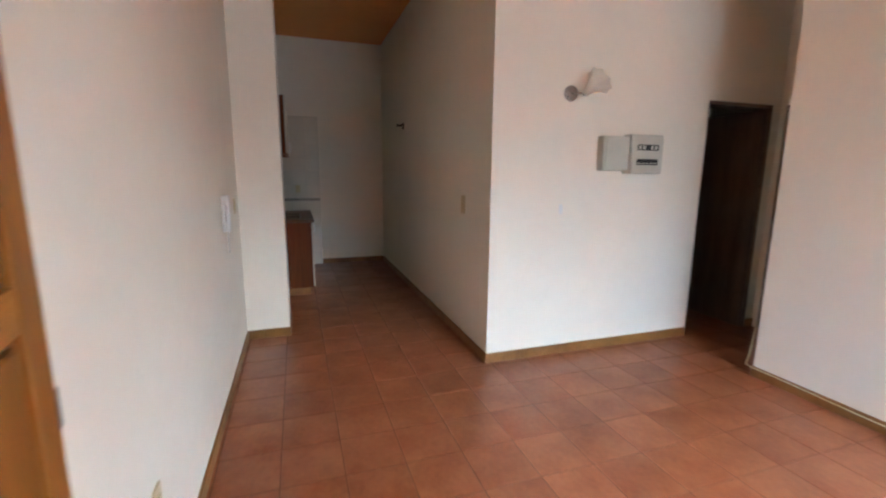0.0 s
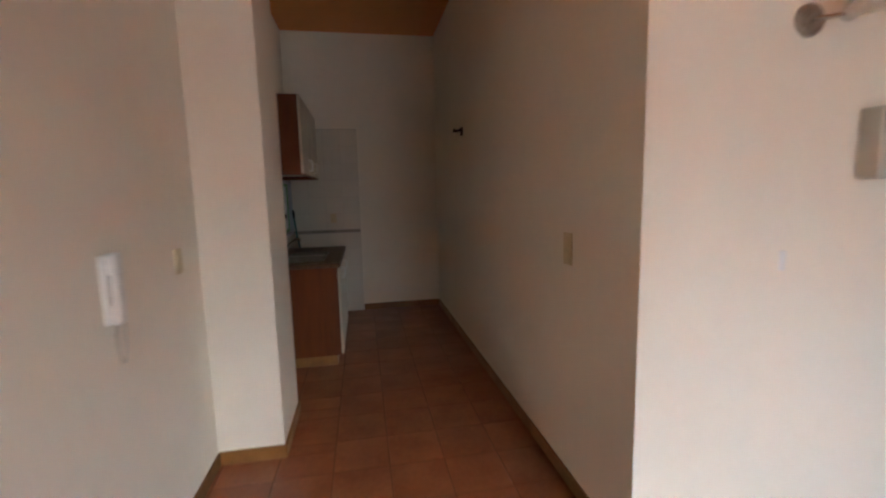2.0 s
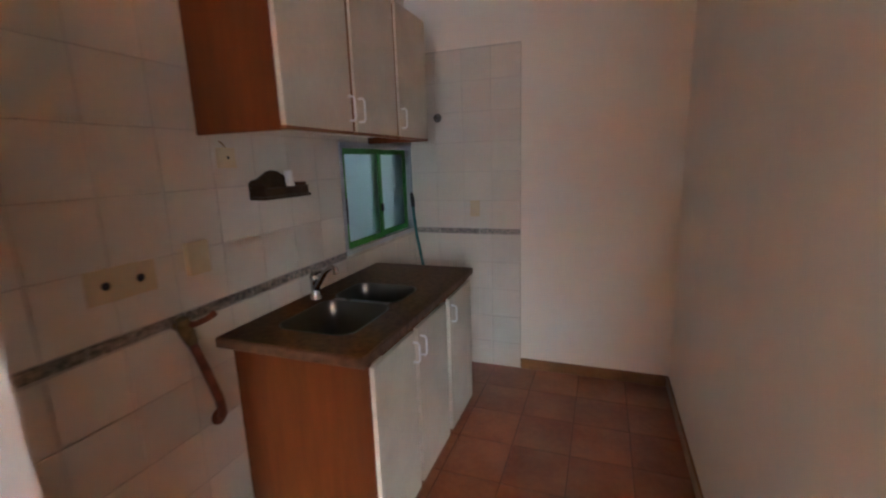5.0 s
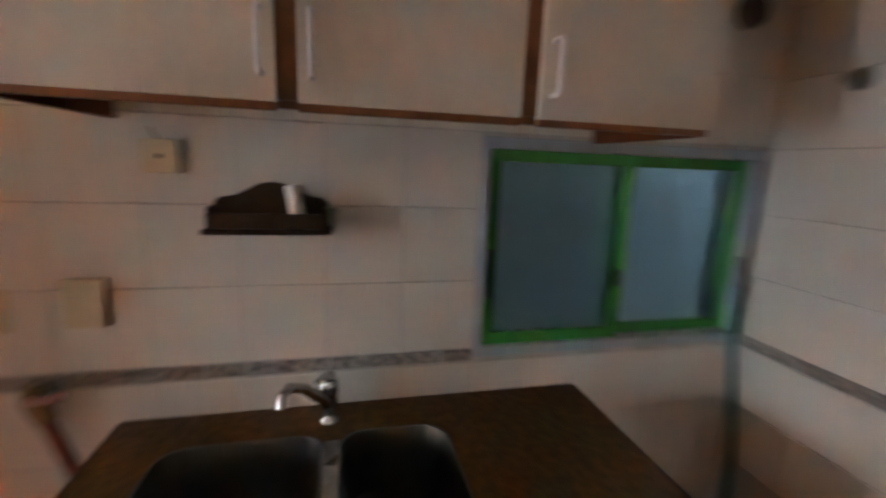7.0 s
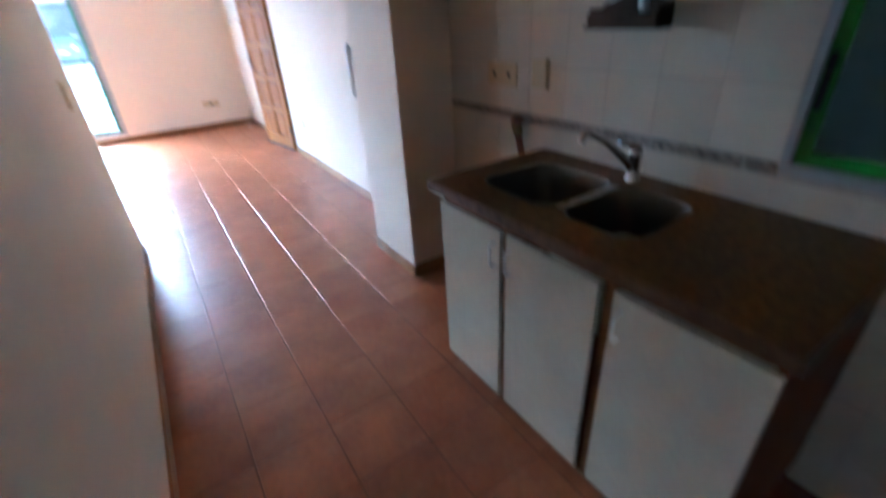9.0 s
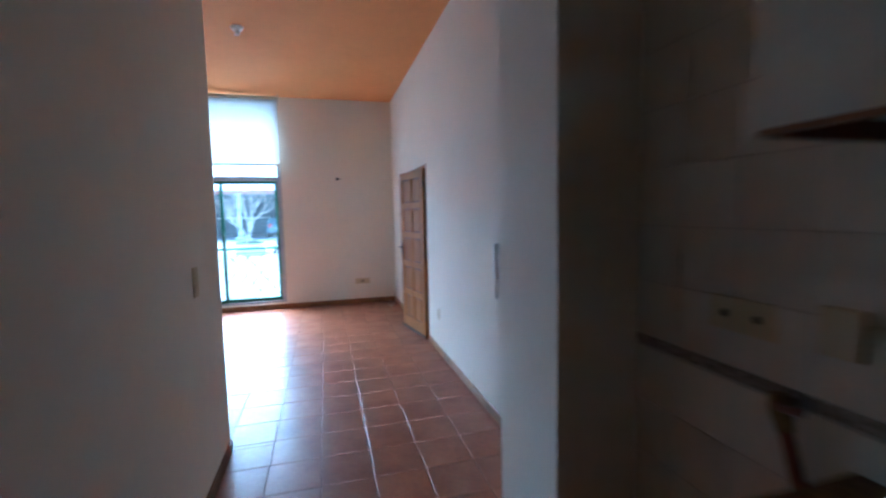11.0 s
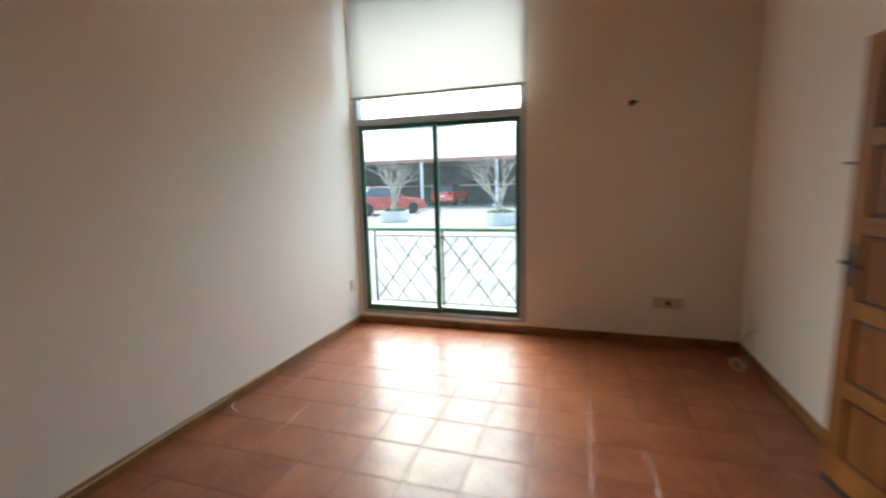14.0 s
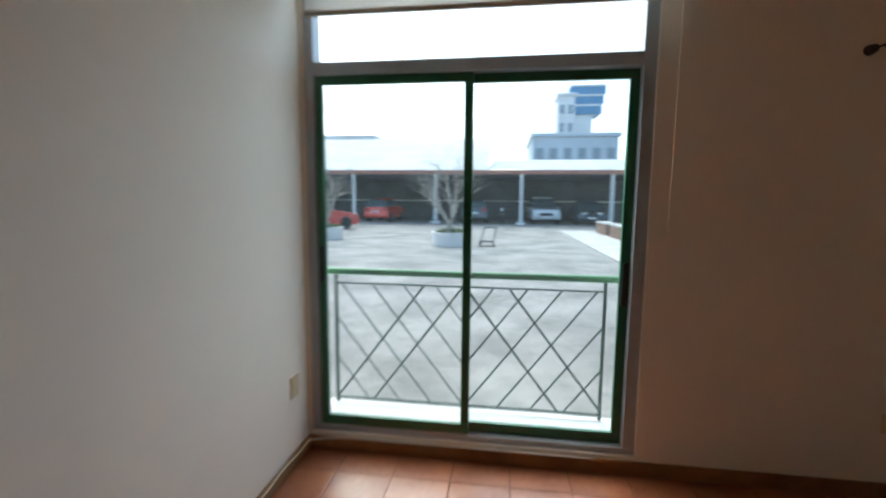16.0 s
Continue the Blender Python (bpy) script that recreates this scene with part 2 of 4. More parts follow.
bm = box(XL - T, YW, -0.1, XL, DY0, ZC)
add_box(bm, XL - T, DY1, -0.1, XL, 1.3, ZC)
add_box(bm, XL - T, DY0, DZ, XL, DY1, ZC)
setting("wall_west", bm, PAINT, "white painted living room wall with the entrance door", "wall")
setting("wall_pier", box(XL, YP0, -0.1, XP, YP1, ZC), PAINT, "white painted pier between living room and kitchen", "wall")
bm = box(XL - T, 1.3, -0.1, XT - 0.010, KY0, ZC)
add_box(bm, XL - T, KY1, -0.1, XT - 0.010, YK + T, ZC)
add_box(bm, XL - T, KY0, -0.1, XT - 0.010, KY1, KZ0)
add_box(bm, XL - T, KY0, KZ1, XT - 0.010, KY1, ZC)
wall_kw = setting("wall_kitchen_west", bm, PAINT, "white kitchen wall, tiled to above head height", "wall")
wall_kn = setting("wall_kitchen_north", box(XT - 0.010, YK, -0.1, T, YK + T, ZC), PAINT, "white kitchen end wall, partly tiled", "wall")
setting("wall_corridor", box(0, YB + T, -0.1, T, YK, ZC), PAINT, "white painted side wall of the passage", "wall")
bm = box(0, YB, -0.1, HX0, YB + T, ZC)
add_box(bm, HX0, YB, 2.04, HX1, YB + T, ZC)
add_box(bm, HX1, YB, -0.1, XH + T, YB + T, ZC)
setting("wall_north", bm, PAINT, "white painted wall with meter boxes and a hall doorway", "wall")
bm = box(XH, HY1, -0.1, XH + T, YB, ZC)
add_box(bm, XH, HY0, 2.04, XH + T, HY1, ZC)
add_box(bm, XH, YH - T, -0.1, XH + T, HY0, ZC)
setting("wall_hall_east", bm, PAINT, "white hall wall with a dark doorway", "wall")
setting("wall_hall_south", box(XR + T, YH - T, -0.1, XH, YH, ZC), PAINT, "white hall wall", "wall")
setting("wall_east", box(XR, YW, -0.1, XR + T, YH, ZC), PAINT, "plain white painted living room wall", "wall")
bm = box(XL - T, YW - 0.22, -0.1, WX0, YW, ZC)
add_box(bm, WX1, YW - 0.22, -0.1, XR + T, YW, ZC)
add_box(bm, WX0, YW - 0.22, -0.1, WX1, YW, WZ0)
add_box(bm, WX0, YW - 0.22, WZ1, WX1, YW, ZC)
setting("wall_south", bm, PAINT, "white painted window wall", "wall")
setting("ceiling", box(XL - 0.3, YW - 0.22, ZC, XH + 2.2, YK + 0.3, ZC + 0.15), CEIL, "apricot painted flat ceiling", "ceiling")
floor = setting("floor", box(XL - 0.3, YW - 0.22, -0.1, XH + 2.2, YK + 0.3, -0.002), GROUT, "terracotta tiled floor with brown joints", "floor")

# closed dark rooms behind the doorways
bm = box(HX0 - 1.2, T + 2.2, -0.1, XH + 2.1, T + 2.3, ZC)
add_box(bm, HX0 - 1.3, T, -0.1, HX0 - 1.2, T + 2.3, ZC)
add_box(bm, XH + 2.0, YH - T, -0.1, XH + 2.1, T + 2.2, ZC)
add_box(bm, XH + T, YH - T - 0.1, -0.1, XH + 2.1, YH - T, ZC)
add_box(bm, XH + T, T, -0.1, XH + 2.0, T + 0.1, ZC)
setting("wall_back_rooms", bm, PAINT, "white walls of the unlit rooms behind the hall", "wall")
bm = box(XL - T - 1.3, -3.6, -0.1, XL - T - 1.2, -1.6, 2.7)
add_box(bm, XL - T - 1.3, -3.7, -0.1, XL - T, -3.6, 2.7)
add_box(bm, XL - T - 1.3, -1.6, -0.1, XL - T, -1.5, 2.7)
add_box(bm, XL - T - 1.3, -3.7, 2.6, XL - T, -1.5, 2.7)
add_box(bm, XL - T - 1.3, -3.7, -0.2, XL - T, -1.5, -0.1)
setting("wall_landing", bm, PAINT, "white walls of the landing outside the entrance door", "wall")
# unseen well added outside the kitchen window; its roof slit limits the daylight
bm = box(XL - T - 1.6, 2.2, -0.1, XL - T - 1.5, 7.0, 4.2)
add_box(bm, XL - T - 1.6, 2.1, -0.1, XL - T, 2.2, 4.2)
add_box(bm, XL - T - 1.6, 2.1, 2.6, XL - T, 5.6, 2.7)
add_box(bm, XL - T - 1.6, 7.0, -0.1, XL - T, 7.1, 4.2)
add_box(bm, XL - T - 1.5, 5.95, 2.6, XL - T, 7.0, 2.7)
add_box(bm, XL - T - 0.1, YK + T, -0.1, XL - T, 7.0, 4.2)
setting("wall_light_well", bm, CONC, "unseen concrete walls and slit roof added to dim the kitchen window", "wall")


def skirting(x0, y0, x1, y1):
    """A skirting board along a wall, given by its wall line and its face."""
    setting("baseboard", box(x0, y0, 0.0, x1, y1, 0.078, 0.004), SKIRT, "brown skirting board", "baseboard")


s = 0.012
skirting(XL, YW + s, XL + s, DY0)
skirting(XL, DY1, XL + s, YP0 - s)
skirting(XL, YP0 - s, XP + s, YP0)
skirting(XP, YP0, XP + s, YP1 + s)
skirting(XT, YP1, XP, YP1 + s)
skirting(-0.968, YK - s, -s, YK)
skirting(-s, YB - s, 0, YK)
skirting(0, YB - s, HX0, YB)
skirting(XR - s, YW + s, XR, YH + s)
skirting(XR, YH, XH, YH + s)
skirting(HX1, YB - s, XH, YB)
skirting(XL, YW, XR, YW + s)

# ---- tall window ----
window_1 = setting("window_1", box(WX0, YW - 0.11, WZ0, WX1, YW - 0.015, WZ0 + 0.035, 0.003), ALU,
                   "tall grey aluminium window with green sliding leaves", "window")
part("frame", box(WX0, YW - 0.11, WZ0 + 0.035, WX0 + 0.060, YW - 0.015, WZ1, 0.003), ALU, window_1)
part("frame", box(WX1 - 0.045, YW - 0.11, WZ0 + 0.035, WX1, YW - 0.015, WZ1, 0.003), ALU, window_1)
part("frame", box(WX0 + 0.060, YW - 0.11, WZ1 - 0.04, WX1 - 0.045, YW - 0.015, WZ1, 0.003), ALU, window_1)
part("transom", box(WX0 + 0.060, YW - 0.11, 2.042, WX1 - 0.045, YW - 0.005, 2.108, 0.004), ALU, window_1)
pane = part("pane", box(WX0 + 0.062, YW - 0.066, 2.109, WX1 - 0.047, YW - 0.062, WZ1 - 0.041), CLEAR, window_1)
pane.visible_shadow = False


def sliding_leaf(x0, x1, y0, z0=0.136, z1=2.041):
    y1 = y0 + 0.026
    leaf = part("leaf", box(x0, y0, z0 + 0.056, x0 + 0.045, y1, z1 - 0.045, 0.003), GREEN, window_1, "green enamelled sliding leaf")
    part("stile", box(x1 - 0.045, y0, z0 + 0.056, x1, y1, z1 - 0.045, 0.003), GREEN, leaf)
    part("rail", box(x0, y0, z0, x1, y1, z0 + 0.056, 0.003), GREEN, leaf)
    part("rail", box(x0, y0, z1 - 0.045, x1, y1, z1, 0.003), GREEN, leaf)
    g = part("pane", box(x0 + 0.045, y0 + 0.011, z0 + 0.056, x1 - 0.045, y0 + 0.015, z1 - 0.045), CLEAR, leaf)
    g.visible_shadow = False
    return leaf


la = sliding_leaf(0.853, WX1 - 0.046, YW - 0.048)
lb = sliding_leaf(WX0 + 0.061, 0.900, YW - 0.080)
part("pull", box(WX1 - 0.082, YW - 0.021, 0.96, WX1 - 0.058, YW - 0.012, 1.15, 0.003), BLACKP, la, "black recessed pull")
part("pull", box(WX0 + 0.070, YW - 0.053, 0.88, WX0 + 0.096, YW - 0.040, 1.10, 0.003), BLACKP, lb, "black recessed pull")
setting("window_sill", box(WX0 - 0.02, YW - 0.33, 0.05, WX1 + 0.03, YW - 0.112, 0.135, 0.006), STONE, "white painted outer sill", "sill")

# ---- guard rail outside ----
rail = thing("balcony_railing", "dark green iron lattice guard rail outside the window", "railing", base=(0.89, -4.735, 0.135))
GX0, GX1, GY = 0.110, 1.700, -4.735
GZ0, GZ1 = 0.168, 0.898
child("handrail", tube([(GX0 - 0.10, GY, 0.970), (GX1 + 0.07, GY, 0.970)], 0.021, 10), RAILGREEN, rail, "bright green tubular handrail", True)
for x in (GX0, 0.907, GX1):
    child("post", box(x - 0.009, GY - 0.009, 0.135, x + 0.009, GY + 0.009, 0.955, 0.002), IRON, rail)
for z in (GZ0, GZ1):
    child("crossbar", box(GX0 + 0.009, GY - 0.005, z - 0.005, GX1 - 0.009, GY + 0.005, z + 0.005), IRON, rail)


def lattice_bar(top, shift, lean, lo, hi, r=0.0055):
    """A slanting bar that drops from the upper crossbar, cut at the posts."""
    a, b = Vector((top, GY + lean, GZ1)), Vector((top + shift, GY + lean, GZ0))
    for p, q in ((a, b), (b, a)):
        for edge, beyond in ((lo, p.x < lo), (hi, p.x > hi)):
            if beyond:
                p += (q - p) * ((edge - p.x) / (q.x - p.x))
    if (a - b).length > 0.08:
        child("lattice_bar", tube([a, b], r, 6), IRON, rail)


for k in range(-2, 4):                       # thin bars of the wider-spaced panel
    lattice_bar(1.663 - 0.194 * k, -0.561, 0.006, 0.907, GX1, 0.0045)
for k in range(2):
    lattice_bar(1.151 - 0.234 * k, 0.549, -0.006, 0.907, GX1, 0.0065)
for k in range(2):                           # bars of the other panel
    lattice_bar(0.903 - 0.255 * k, -0.556, 0.006, GX0, 0.907, 0.0075)
for k in range(6):
    lattice_bar(0.733 - 0.195 * k, 0.554, -0.006, GX0, 0.907)

# ---- roller blind ----
blind = thing("roller_blind", "white fabric roller blind pulled a third of the way down", "blind", base=(0.82, -4.27, 3.29))
BX0, BX1, BY = -0.010, 1.650, -4.275
child("fabric", box(BX0, BY - 0.001, 2.285, BX1, BY + 0.001, 3.27), BLIND, blind, "thin white translucent fabric")
child("bottom_bar", box(BX0 - 0.004, BY - 0.007, 2.258, BX1 + 0.004, BY + 0.007, 2.286, 0.004), GREYP, blind)
child("roller", tube([(BX0 - 0.01, BY - 0.012, 3.272), (BX1 + 0.01, BY - 0.012, 3.272)], 0.028, 14), GREYP, blind, "", True)
for x in (BX0 - 0.022, BX1 + 0.012):
    child("bracket", box(x, BY - 0.05, 3.235, x + 0.01, BY + 0.03, ZC, 0.002), GREYP, blind)
child("cord", tube([(BX0 - 0.02, BY, 3.26), (BX0 - 0.025, BY + 0.01, 2.4), (BX0 - 0.022, BY + 0.012, 1.28)], 0.0013, 6), IVORY, blind)

# ---- entrance door ----
door_1 = setting("door_1", box(XL - T, DY1 - 0.030, 0, XL + 0.004, DY1, DZ, 0.003), PINE,
                 "ten-panel varnished wooden entrance door standing ajar", "door")
part("frame", box(XL - T, DY0, 0, XL + 0.004, DY0 + 0.055, DZ, 0.003), PINE, door_1)
part("frame", box(XL - T, DY0 + 0.055, DZ - 0.055, XL + 0.004, DY1 - 0.030, DZ, 0.003), PINE_X, door_1)
LW, LH, LT = 0.762, 1.985, 0.042
hinge_at = Matrix.Translation((XL + 0.012, DY1 - 0.034, 0.012)) @ Matrix.Rotation(radians(10.3), 4, "Z")


def leaf_part(name, bm, mat, parent, label=""):
    bmesh.ops.transform(bm, matrix=hinge_at, verts=bm.verts[:])
    return part(name, bm, mat, parent, label)


def xbox(y0, z0, y1, z1, x0=-LT / 2, x1=LT / 2, bevel=0.003):
    return box(x0, y0, z0, x1, y1, z1, bevel)


leaf = leaf_part("leaf", xbox(-0.10, 0, 0, LH), PINE, door_1, "varnished wooden leaf with ten raised panels")
leaf_part("stile", xbox(-LW, 0, -LW + 0.095, LH), PINE, leaf)
leaf_part("stile", xbox(-LW / 2 - 0.025, 0.16, -LW / 2 + 0.025, LH - 0.09), PINE, leaf)
heights = [0.0, 0.448, 0.811, 1.174, 1.537, 1.895]
for k, z in enumerate(heights):
    tall = 0.16 if k == 0 else 0.09 if k == 5 else 0.072
    for y0, y1 in ((-LW + 0.095, -LW / 2 - 0.025), (-LW / 2 + 0.025, -0.10)):
        leaf_part("rail", xbox(y0, z, y1, z + tall, bevel=0.002), PINE_X, leaf)
    if k in (0, 5):
        leaf_part("rail", xbox(-LW / 2 - 0.025, z, -LW / 2 + 0.025, z + tall, bevel=0.002), PINE_X, leaf)
for k in range(5):
    z0 = heights[k] + (0.16 if k == 0 else 0.072)
    z1 = heights[k + 1]
    for y0, y1 in ((-LW + 0.095, -LW / 2 - 0.025), (-LW / 2 + 0.025, -0.10)):
        leaf_part("panel_groove", xbox(y0, z0, y1, z1, -0.006, 0.006, 0), GROOVE, leaf, "dark groove round a panel")
        leaf_part("panel", xbox(y0 + 0.014, z0 + 0.014, y1 - 0.014, z1 - 0.014, 0.0062, 0.017, 0.009), PINE, leaf)
for z in (0.24, 1.0, 1.80):
    leaf_part("hinge", tube([(LT / 2 - 0.003, -0.002, z - 0.038), (LT / 2 - 0.003, -0.002, z + 0.038)], 0.0065, 8), BLACKP, leaf, "black steel hinge")
bm = xbox(-LW + 0.030, 0.94, -LW + 0.062, 1.13, LT / 2, LT / 2 + 0.006, 0.002)
add_tube(bm, [(LT / 2, -LW + 0.046, 1.05), (LT / 2 + 0.045, -LW + 0.046, 1.05), (LT / 2 + 0.05, -LW + 0.07, 1.052), (LT / 2 + 0.05, -LW + 0.155, 1.045)], 0.008, 8)
leaf_part("door_handle", bm, BLACKP, leaf, "dark lever handle")
leaf_part("latch", tube([(LT / 2, -LW + 0.03, 1.47), (LT / 2 + 0.015, -LW - 0.03, 1.475)], 0.006, 6), BRASS, leaf, "brass night latch")
leaf_part("draught_strip", xbox(-LW + 0.005, 0.0, -0.01, 0.035, LT / 2, LT / 2 + 0.006, 0.002), DARKWOOD, leaf, "dark worn draught strip")
part("threshold", box(XL - T, DY0 + 0.055, 0.0, XL + 0.002, DY1 - 0.030, 0.012, 0.003), DARKWOOD, door_1, "dark worn threshold")

# ---- hall doors ----
door_2 = setting("door_2", box(HX0, YB, 0, HX0 + 0.012, YB + T, 2.04, 0.002), WALNUT, "dark brown door opened into an unlit room", "door")
part("frame", box(HX1 - 0.03, YB - 0.002, 0, HX1, YB + T, 2.04, 0.002), WALNUT, door_2)
part("frame", box(HX0 + 0.012, YB - 0.002, 2.01, HX1 - 0.03, YB + T, 2.04, 0.002), WALNUT, door_2)
leaf = part("leaf", box(HX1 - 0.075, YB + 0.012, 0.01, HX1 - 0.035, YB + 0.73, 2.00, 0.003), WALNUT, door_2, "dark brown wooden leaf, open")
part("door_handle", tube([(HX1 - 0.075, YB + 0.67, 1.02), (HX1 - 0.12, YB + 0.67, 1.02), (HX1 - 0.125, YB + 0.57, 1.02)], 0.008, 8), BRASS, leaf)
door_3 = setting("door_3", box(XH - 0.002, HY1 - 0.03, 0, XH + T, HY1, 2.04, 0.002), WALNUT, "dark brown door, shut", "door")
part("frame", box(XH - 0.002, HY0, 0, XH + T, HY0 + 0.03, 2.04, 0.002), WALNUT, door_3)
part("frame", box(XH - 0.002, HY0 + 0.03, 2.01, XH + T, HY1 - 0.03, 2.04, 0.002), WALNUT, door_3)
part("leaf", box(XH + 0.07, HY0 + 0.032, 0.008, XH + 0.11, HY1 - 0.032, 2.008, 0.003), WALNUT, door_3)


# ---- small fittings on the walls ----
def plate(name, label, category, at, axis, w, h, mat, rockers=(), group="", holes=(), depth=0.009):
    """A wall plate: axis is the side it faces; rockers and holes in its own width and height."""
    turn = {"+x": 90, "-x": -90, "+y": 180, "-y": 0}[axis]
    m = Matrix.Translation(at) @ Matrix.Rotation(radians(turn), 4, "Z")
    top = thing(name, label, category, group, base=at)

    def put(nm, bm, mt, lab=""):
        bmesh.ops.transform(bm, matrix=m, verts=bm.verts[:])
        child(nm, bm, mt, top, lab)
    put("cover", box(-w / 2, -depth, -h / 2, w / 2, 0, h / 2, 0.003, 2), mat)
    for x, z, rw, rh in rockers:
        put("rocker", box(x - rw / 2, -depth - 0.004, z - rh / 2, x + rw / 2, -depth + 0.001, z + rh / 2, 0.0015), mat)
    for x, z, r in holes:
        put("outlet", lathe([(0.0, -depth - 0.0012), (r, -depth - 0.0012), (r, -depth + 0.001)], 14, "y", (x, 0, z)), BLACKP, "dark outlet hole")
    return top


plate("light_switch", "ivory two-gang light switch on the passage wall", "switch", (0, 0.492, 1.173), "-x", 0.075, 0.15, IVORY,
      ((0, 0.033, 0.045, 0.05), (0, -0.033, 0.045, 0.05)))
plate("light_switch", "ivory light switch beside the pier", "switch", (XL, 0.742, 1.168), "+x", 0.07, 0.115, IVORY, ((0, 0, 0.045, 0.06),))
plate("wall_socket", "small ivory wall plate beside the entrance door", "socket", (XL, -1.48, 0.42), "+x", 0.062, 0.11, IVORY, ((0, 0, 0.03, 0.05),))
plate("wall_socket", "wide ivory socket plate low on the window wall", "socket", (-1.22, YW, 0.375), "+y", 0.235, 0.095, IVORY,
      ((-0.078, 0, 0.055, 0.06), (0.078, 0, 0.055, 0.06)), holes=((0, 0, 0.021),))
plate("wall_socket", "ivory socket plate beside the tall window", "socket", (XR, -4.275, 0.43), "-x", 0.07, 0.115, IVORY, ((0, 0, 0.04, 0.06),))
plate("blank_plate", "small white blank plate on the living room wall", "wall plate", (0.585, YB, 1.165), "-y", 0.028, 0.075, WHITEP, depth=0.004)

# intercom
IY, IZ = 0.150, 1.04
ic = thing("intercom", "white wall intercom handset with a hanging coiled cord", "intercom", base=(XL, IY + 0.045, IZ + 0.12))
child("back_plate", box(XL, IY, IZ + 0.004, XL + 0.020, IY + 0.084, IZ + 0.236, 0.008, 2), WHITEP, ic)
bm = box(XL + 0.014, IY + 0.008, IZ + 0.165, XL + 0.048, IY + 0.060, IZ + 0.24, 0.014, 3)
add_box(bm, XL + 0.014, IY + 0.008, IZ, XL + 0.044, IY + 0.062, IZ + 0.075, 0.014, 3)
add_box(bm, XL + 0.026, IY + 0.011, IZ + 0.03, XL + 0.046, IY + 0.059, IZ + 0.21, 0.011, 3)
child("handset", bm, WHITEP, ic)
child("button", box(XL + 0.018, IY + 0.063, IZ + 0.07, XL + 0.021, IY + 0.071, IZ + 0.095, 0.002), GREYP, ic)
coil = [(XL + 0.026 + 0.0028 * math.cos(a * 1.9), IY + 0.016 + 0.0028 * math.sin(a * 1.9) + 0.044 * (0.5 - 0.5 * math.cos(math.pi * a / 160)),
         IZ + 0.006 - 0.140 * math.sin(math.pi * a / 160) ** 0.42) for a in range(0, 161)]
child("cord", tube(coil, 0.0033, 5), GREYP, ic, "coiled cord")

# meter boxes
mb = thing("distribution_box", "pale grey electrical box with a plain cover", "electrical box", base=(0.99, YB, 1.58))
child("case", box(0.880, YB - 0.075, 1.457, 1.115, YB, 1.715, 0.008, 2), GREYP, mb)
child("cover", box(0.900, YB - 0.083, 1.477, 1.11, YB - 0.075, 1.695, 0.003), GREYP, mb)
child("cover", box(0.92, YB - 0.086, 1.56, 1.09, YB - 0.083, 1.615, 0.001), GREYP, mb)
eb = thing("distribution_box", "pale grey electrical box with two rows of breakers", "electrical box", base=(1.27, YB, 1.58))
child("case", box(1.12, YB - 0.095, 1.435, 1.425, YB, 1.732, 0.008, 2), GREYP, eb)
child("cover", box(1.13, YB - 0.105, 1.445, 1.415, YB - 0.095, 1.722, 0.003), GREYP, eb)
for z in (1.635, 1.525):
    child("breaker_slot", box(1.168, YB - 0.107, z - 0.022, 1.37, YB - 0.1045, z + 0.022), BLACKP, eb, "dark breaker slot")
    for k in range(5):
        if z > 1.6 and k == 2:
            continue
        x = 1.178 + 0.038 * k
        child("breaker", box(x, YB - 0.112, z - 0.014, x + 0.022, YB - 0.107, z + (0.014 if z > 1.6 else -0.004), 0.001), GREYP, eb)

# wall lamp
LX, LZ = 0.617, 2.008
wl = thing("wall_lamp", "wall lamp with a chrome base and a tilted opal glass shade", "wall lamp", base=(LX, YB, LZ))
child("base", lathe([(0.0, -0.020), (0.010, -0.020), (0.014, -0.012), (0.040, -0.011), (0.046, -0.016), (0.054, -0.014), (0.057, 0.0)], 28, "y", (LX, YB, LZ)), NICKEL, wl, "", True)
child("arm", tube([(LX, YB - 0.02, LZ), (LX + 0.015, YB - 0.07, LZ - 0.01), (LX + 0.04, YB - 0.10, LZ - 0.01), (LX + 0.06, YB - 0.105, LZ + 0.005)], 0.008, 8), CHROME, wl, "", True)
bm = lathe([(0.020, 0.0), (0.026, 0.04), (0.042, 0.085), (0.068, 0.13), (0.098, 0.165), (0.095, 0.167), (0.065, 0.132), (0.039, 0.085), (0.023, 0.04), (0.017, 0.0)], 40)
for v in bm.verts:
    if v.co.z > 0.10:                        # fluted rim
        g = 1 + 0.10 * (v.co.z - 0.10) / 0.065 * math.cos(8 * math.atan2(v.co.y, v.co.x))
        v.co.x, v.co.y = v.co.x * g, v.co.y * g
bmesh.ops.transform(bm, matrix=Matrix.Translation((LX + 0.035, YB - 0.105, LZ - 0.02)) @ Matrix.Rotation(radians(52), 4, "Y"), verts=bm.verts[:])
child("shade", bm, OPAL, wl, "frosted flared glass shade", True)

# bare lamp fitting on the window wall, hook in the passage, ceiling rose
fx = thing("wall_fitting", "bare lamp fitting with wires on the window wall", "lamp fitting", base=(-0.872, YW, 2.071))
bm = lathe([(0.0, 0.03), (0.018, 0.03), (0.024, 0.0)], 14, "y", (-0.872, YW, 2.071))
add_tube(bm, [(-0.872, YW + 0.03, 2.071), (-0.890, YW + 0.055, 2.076), (-0.918, YW + 0.05, 2.061)], 0.006, 6)
child("socket", bm, BLACKP, fx, "", True)
hk = thing("wall_hook", "dark wooden wall hook high on the passage wall", "hook", base=(0, 2.61, 2.01))
child("plate", box(-0.016, 2.585, 1.965, 0, 2.635, 2.04, 0.004), DARKWOOD, hk)
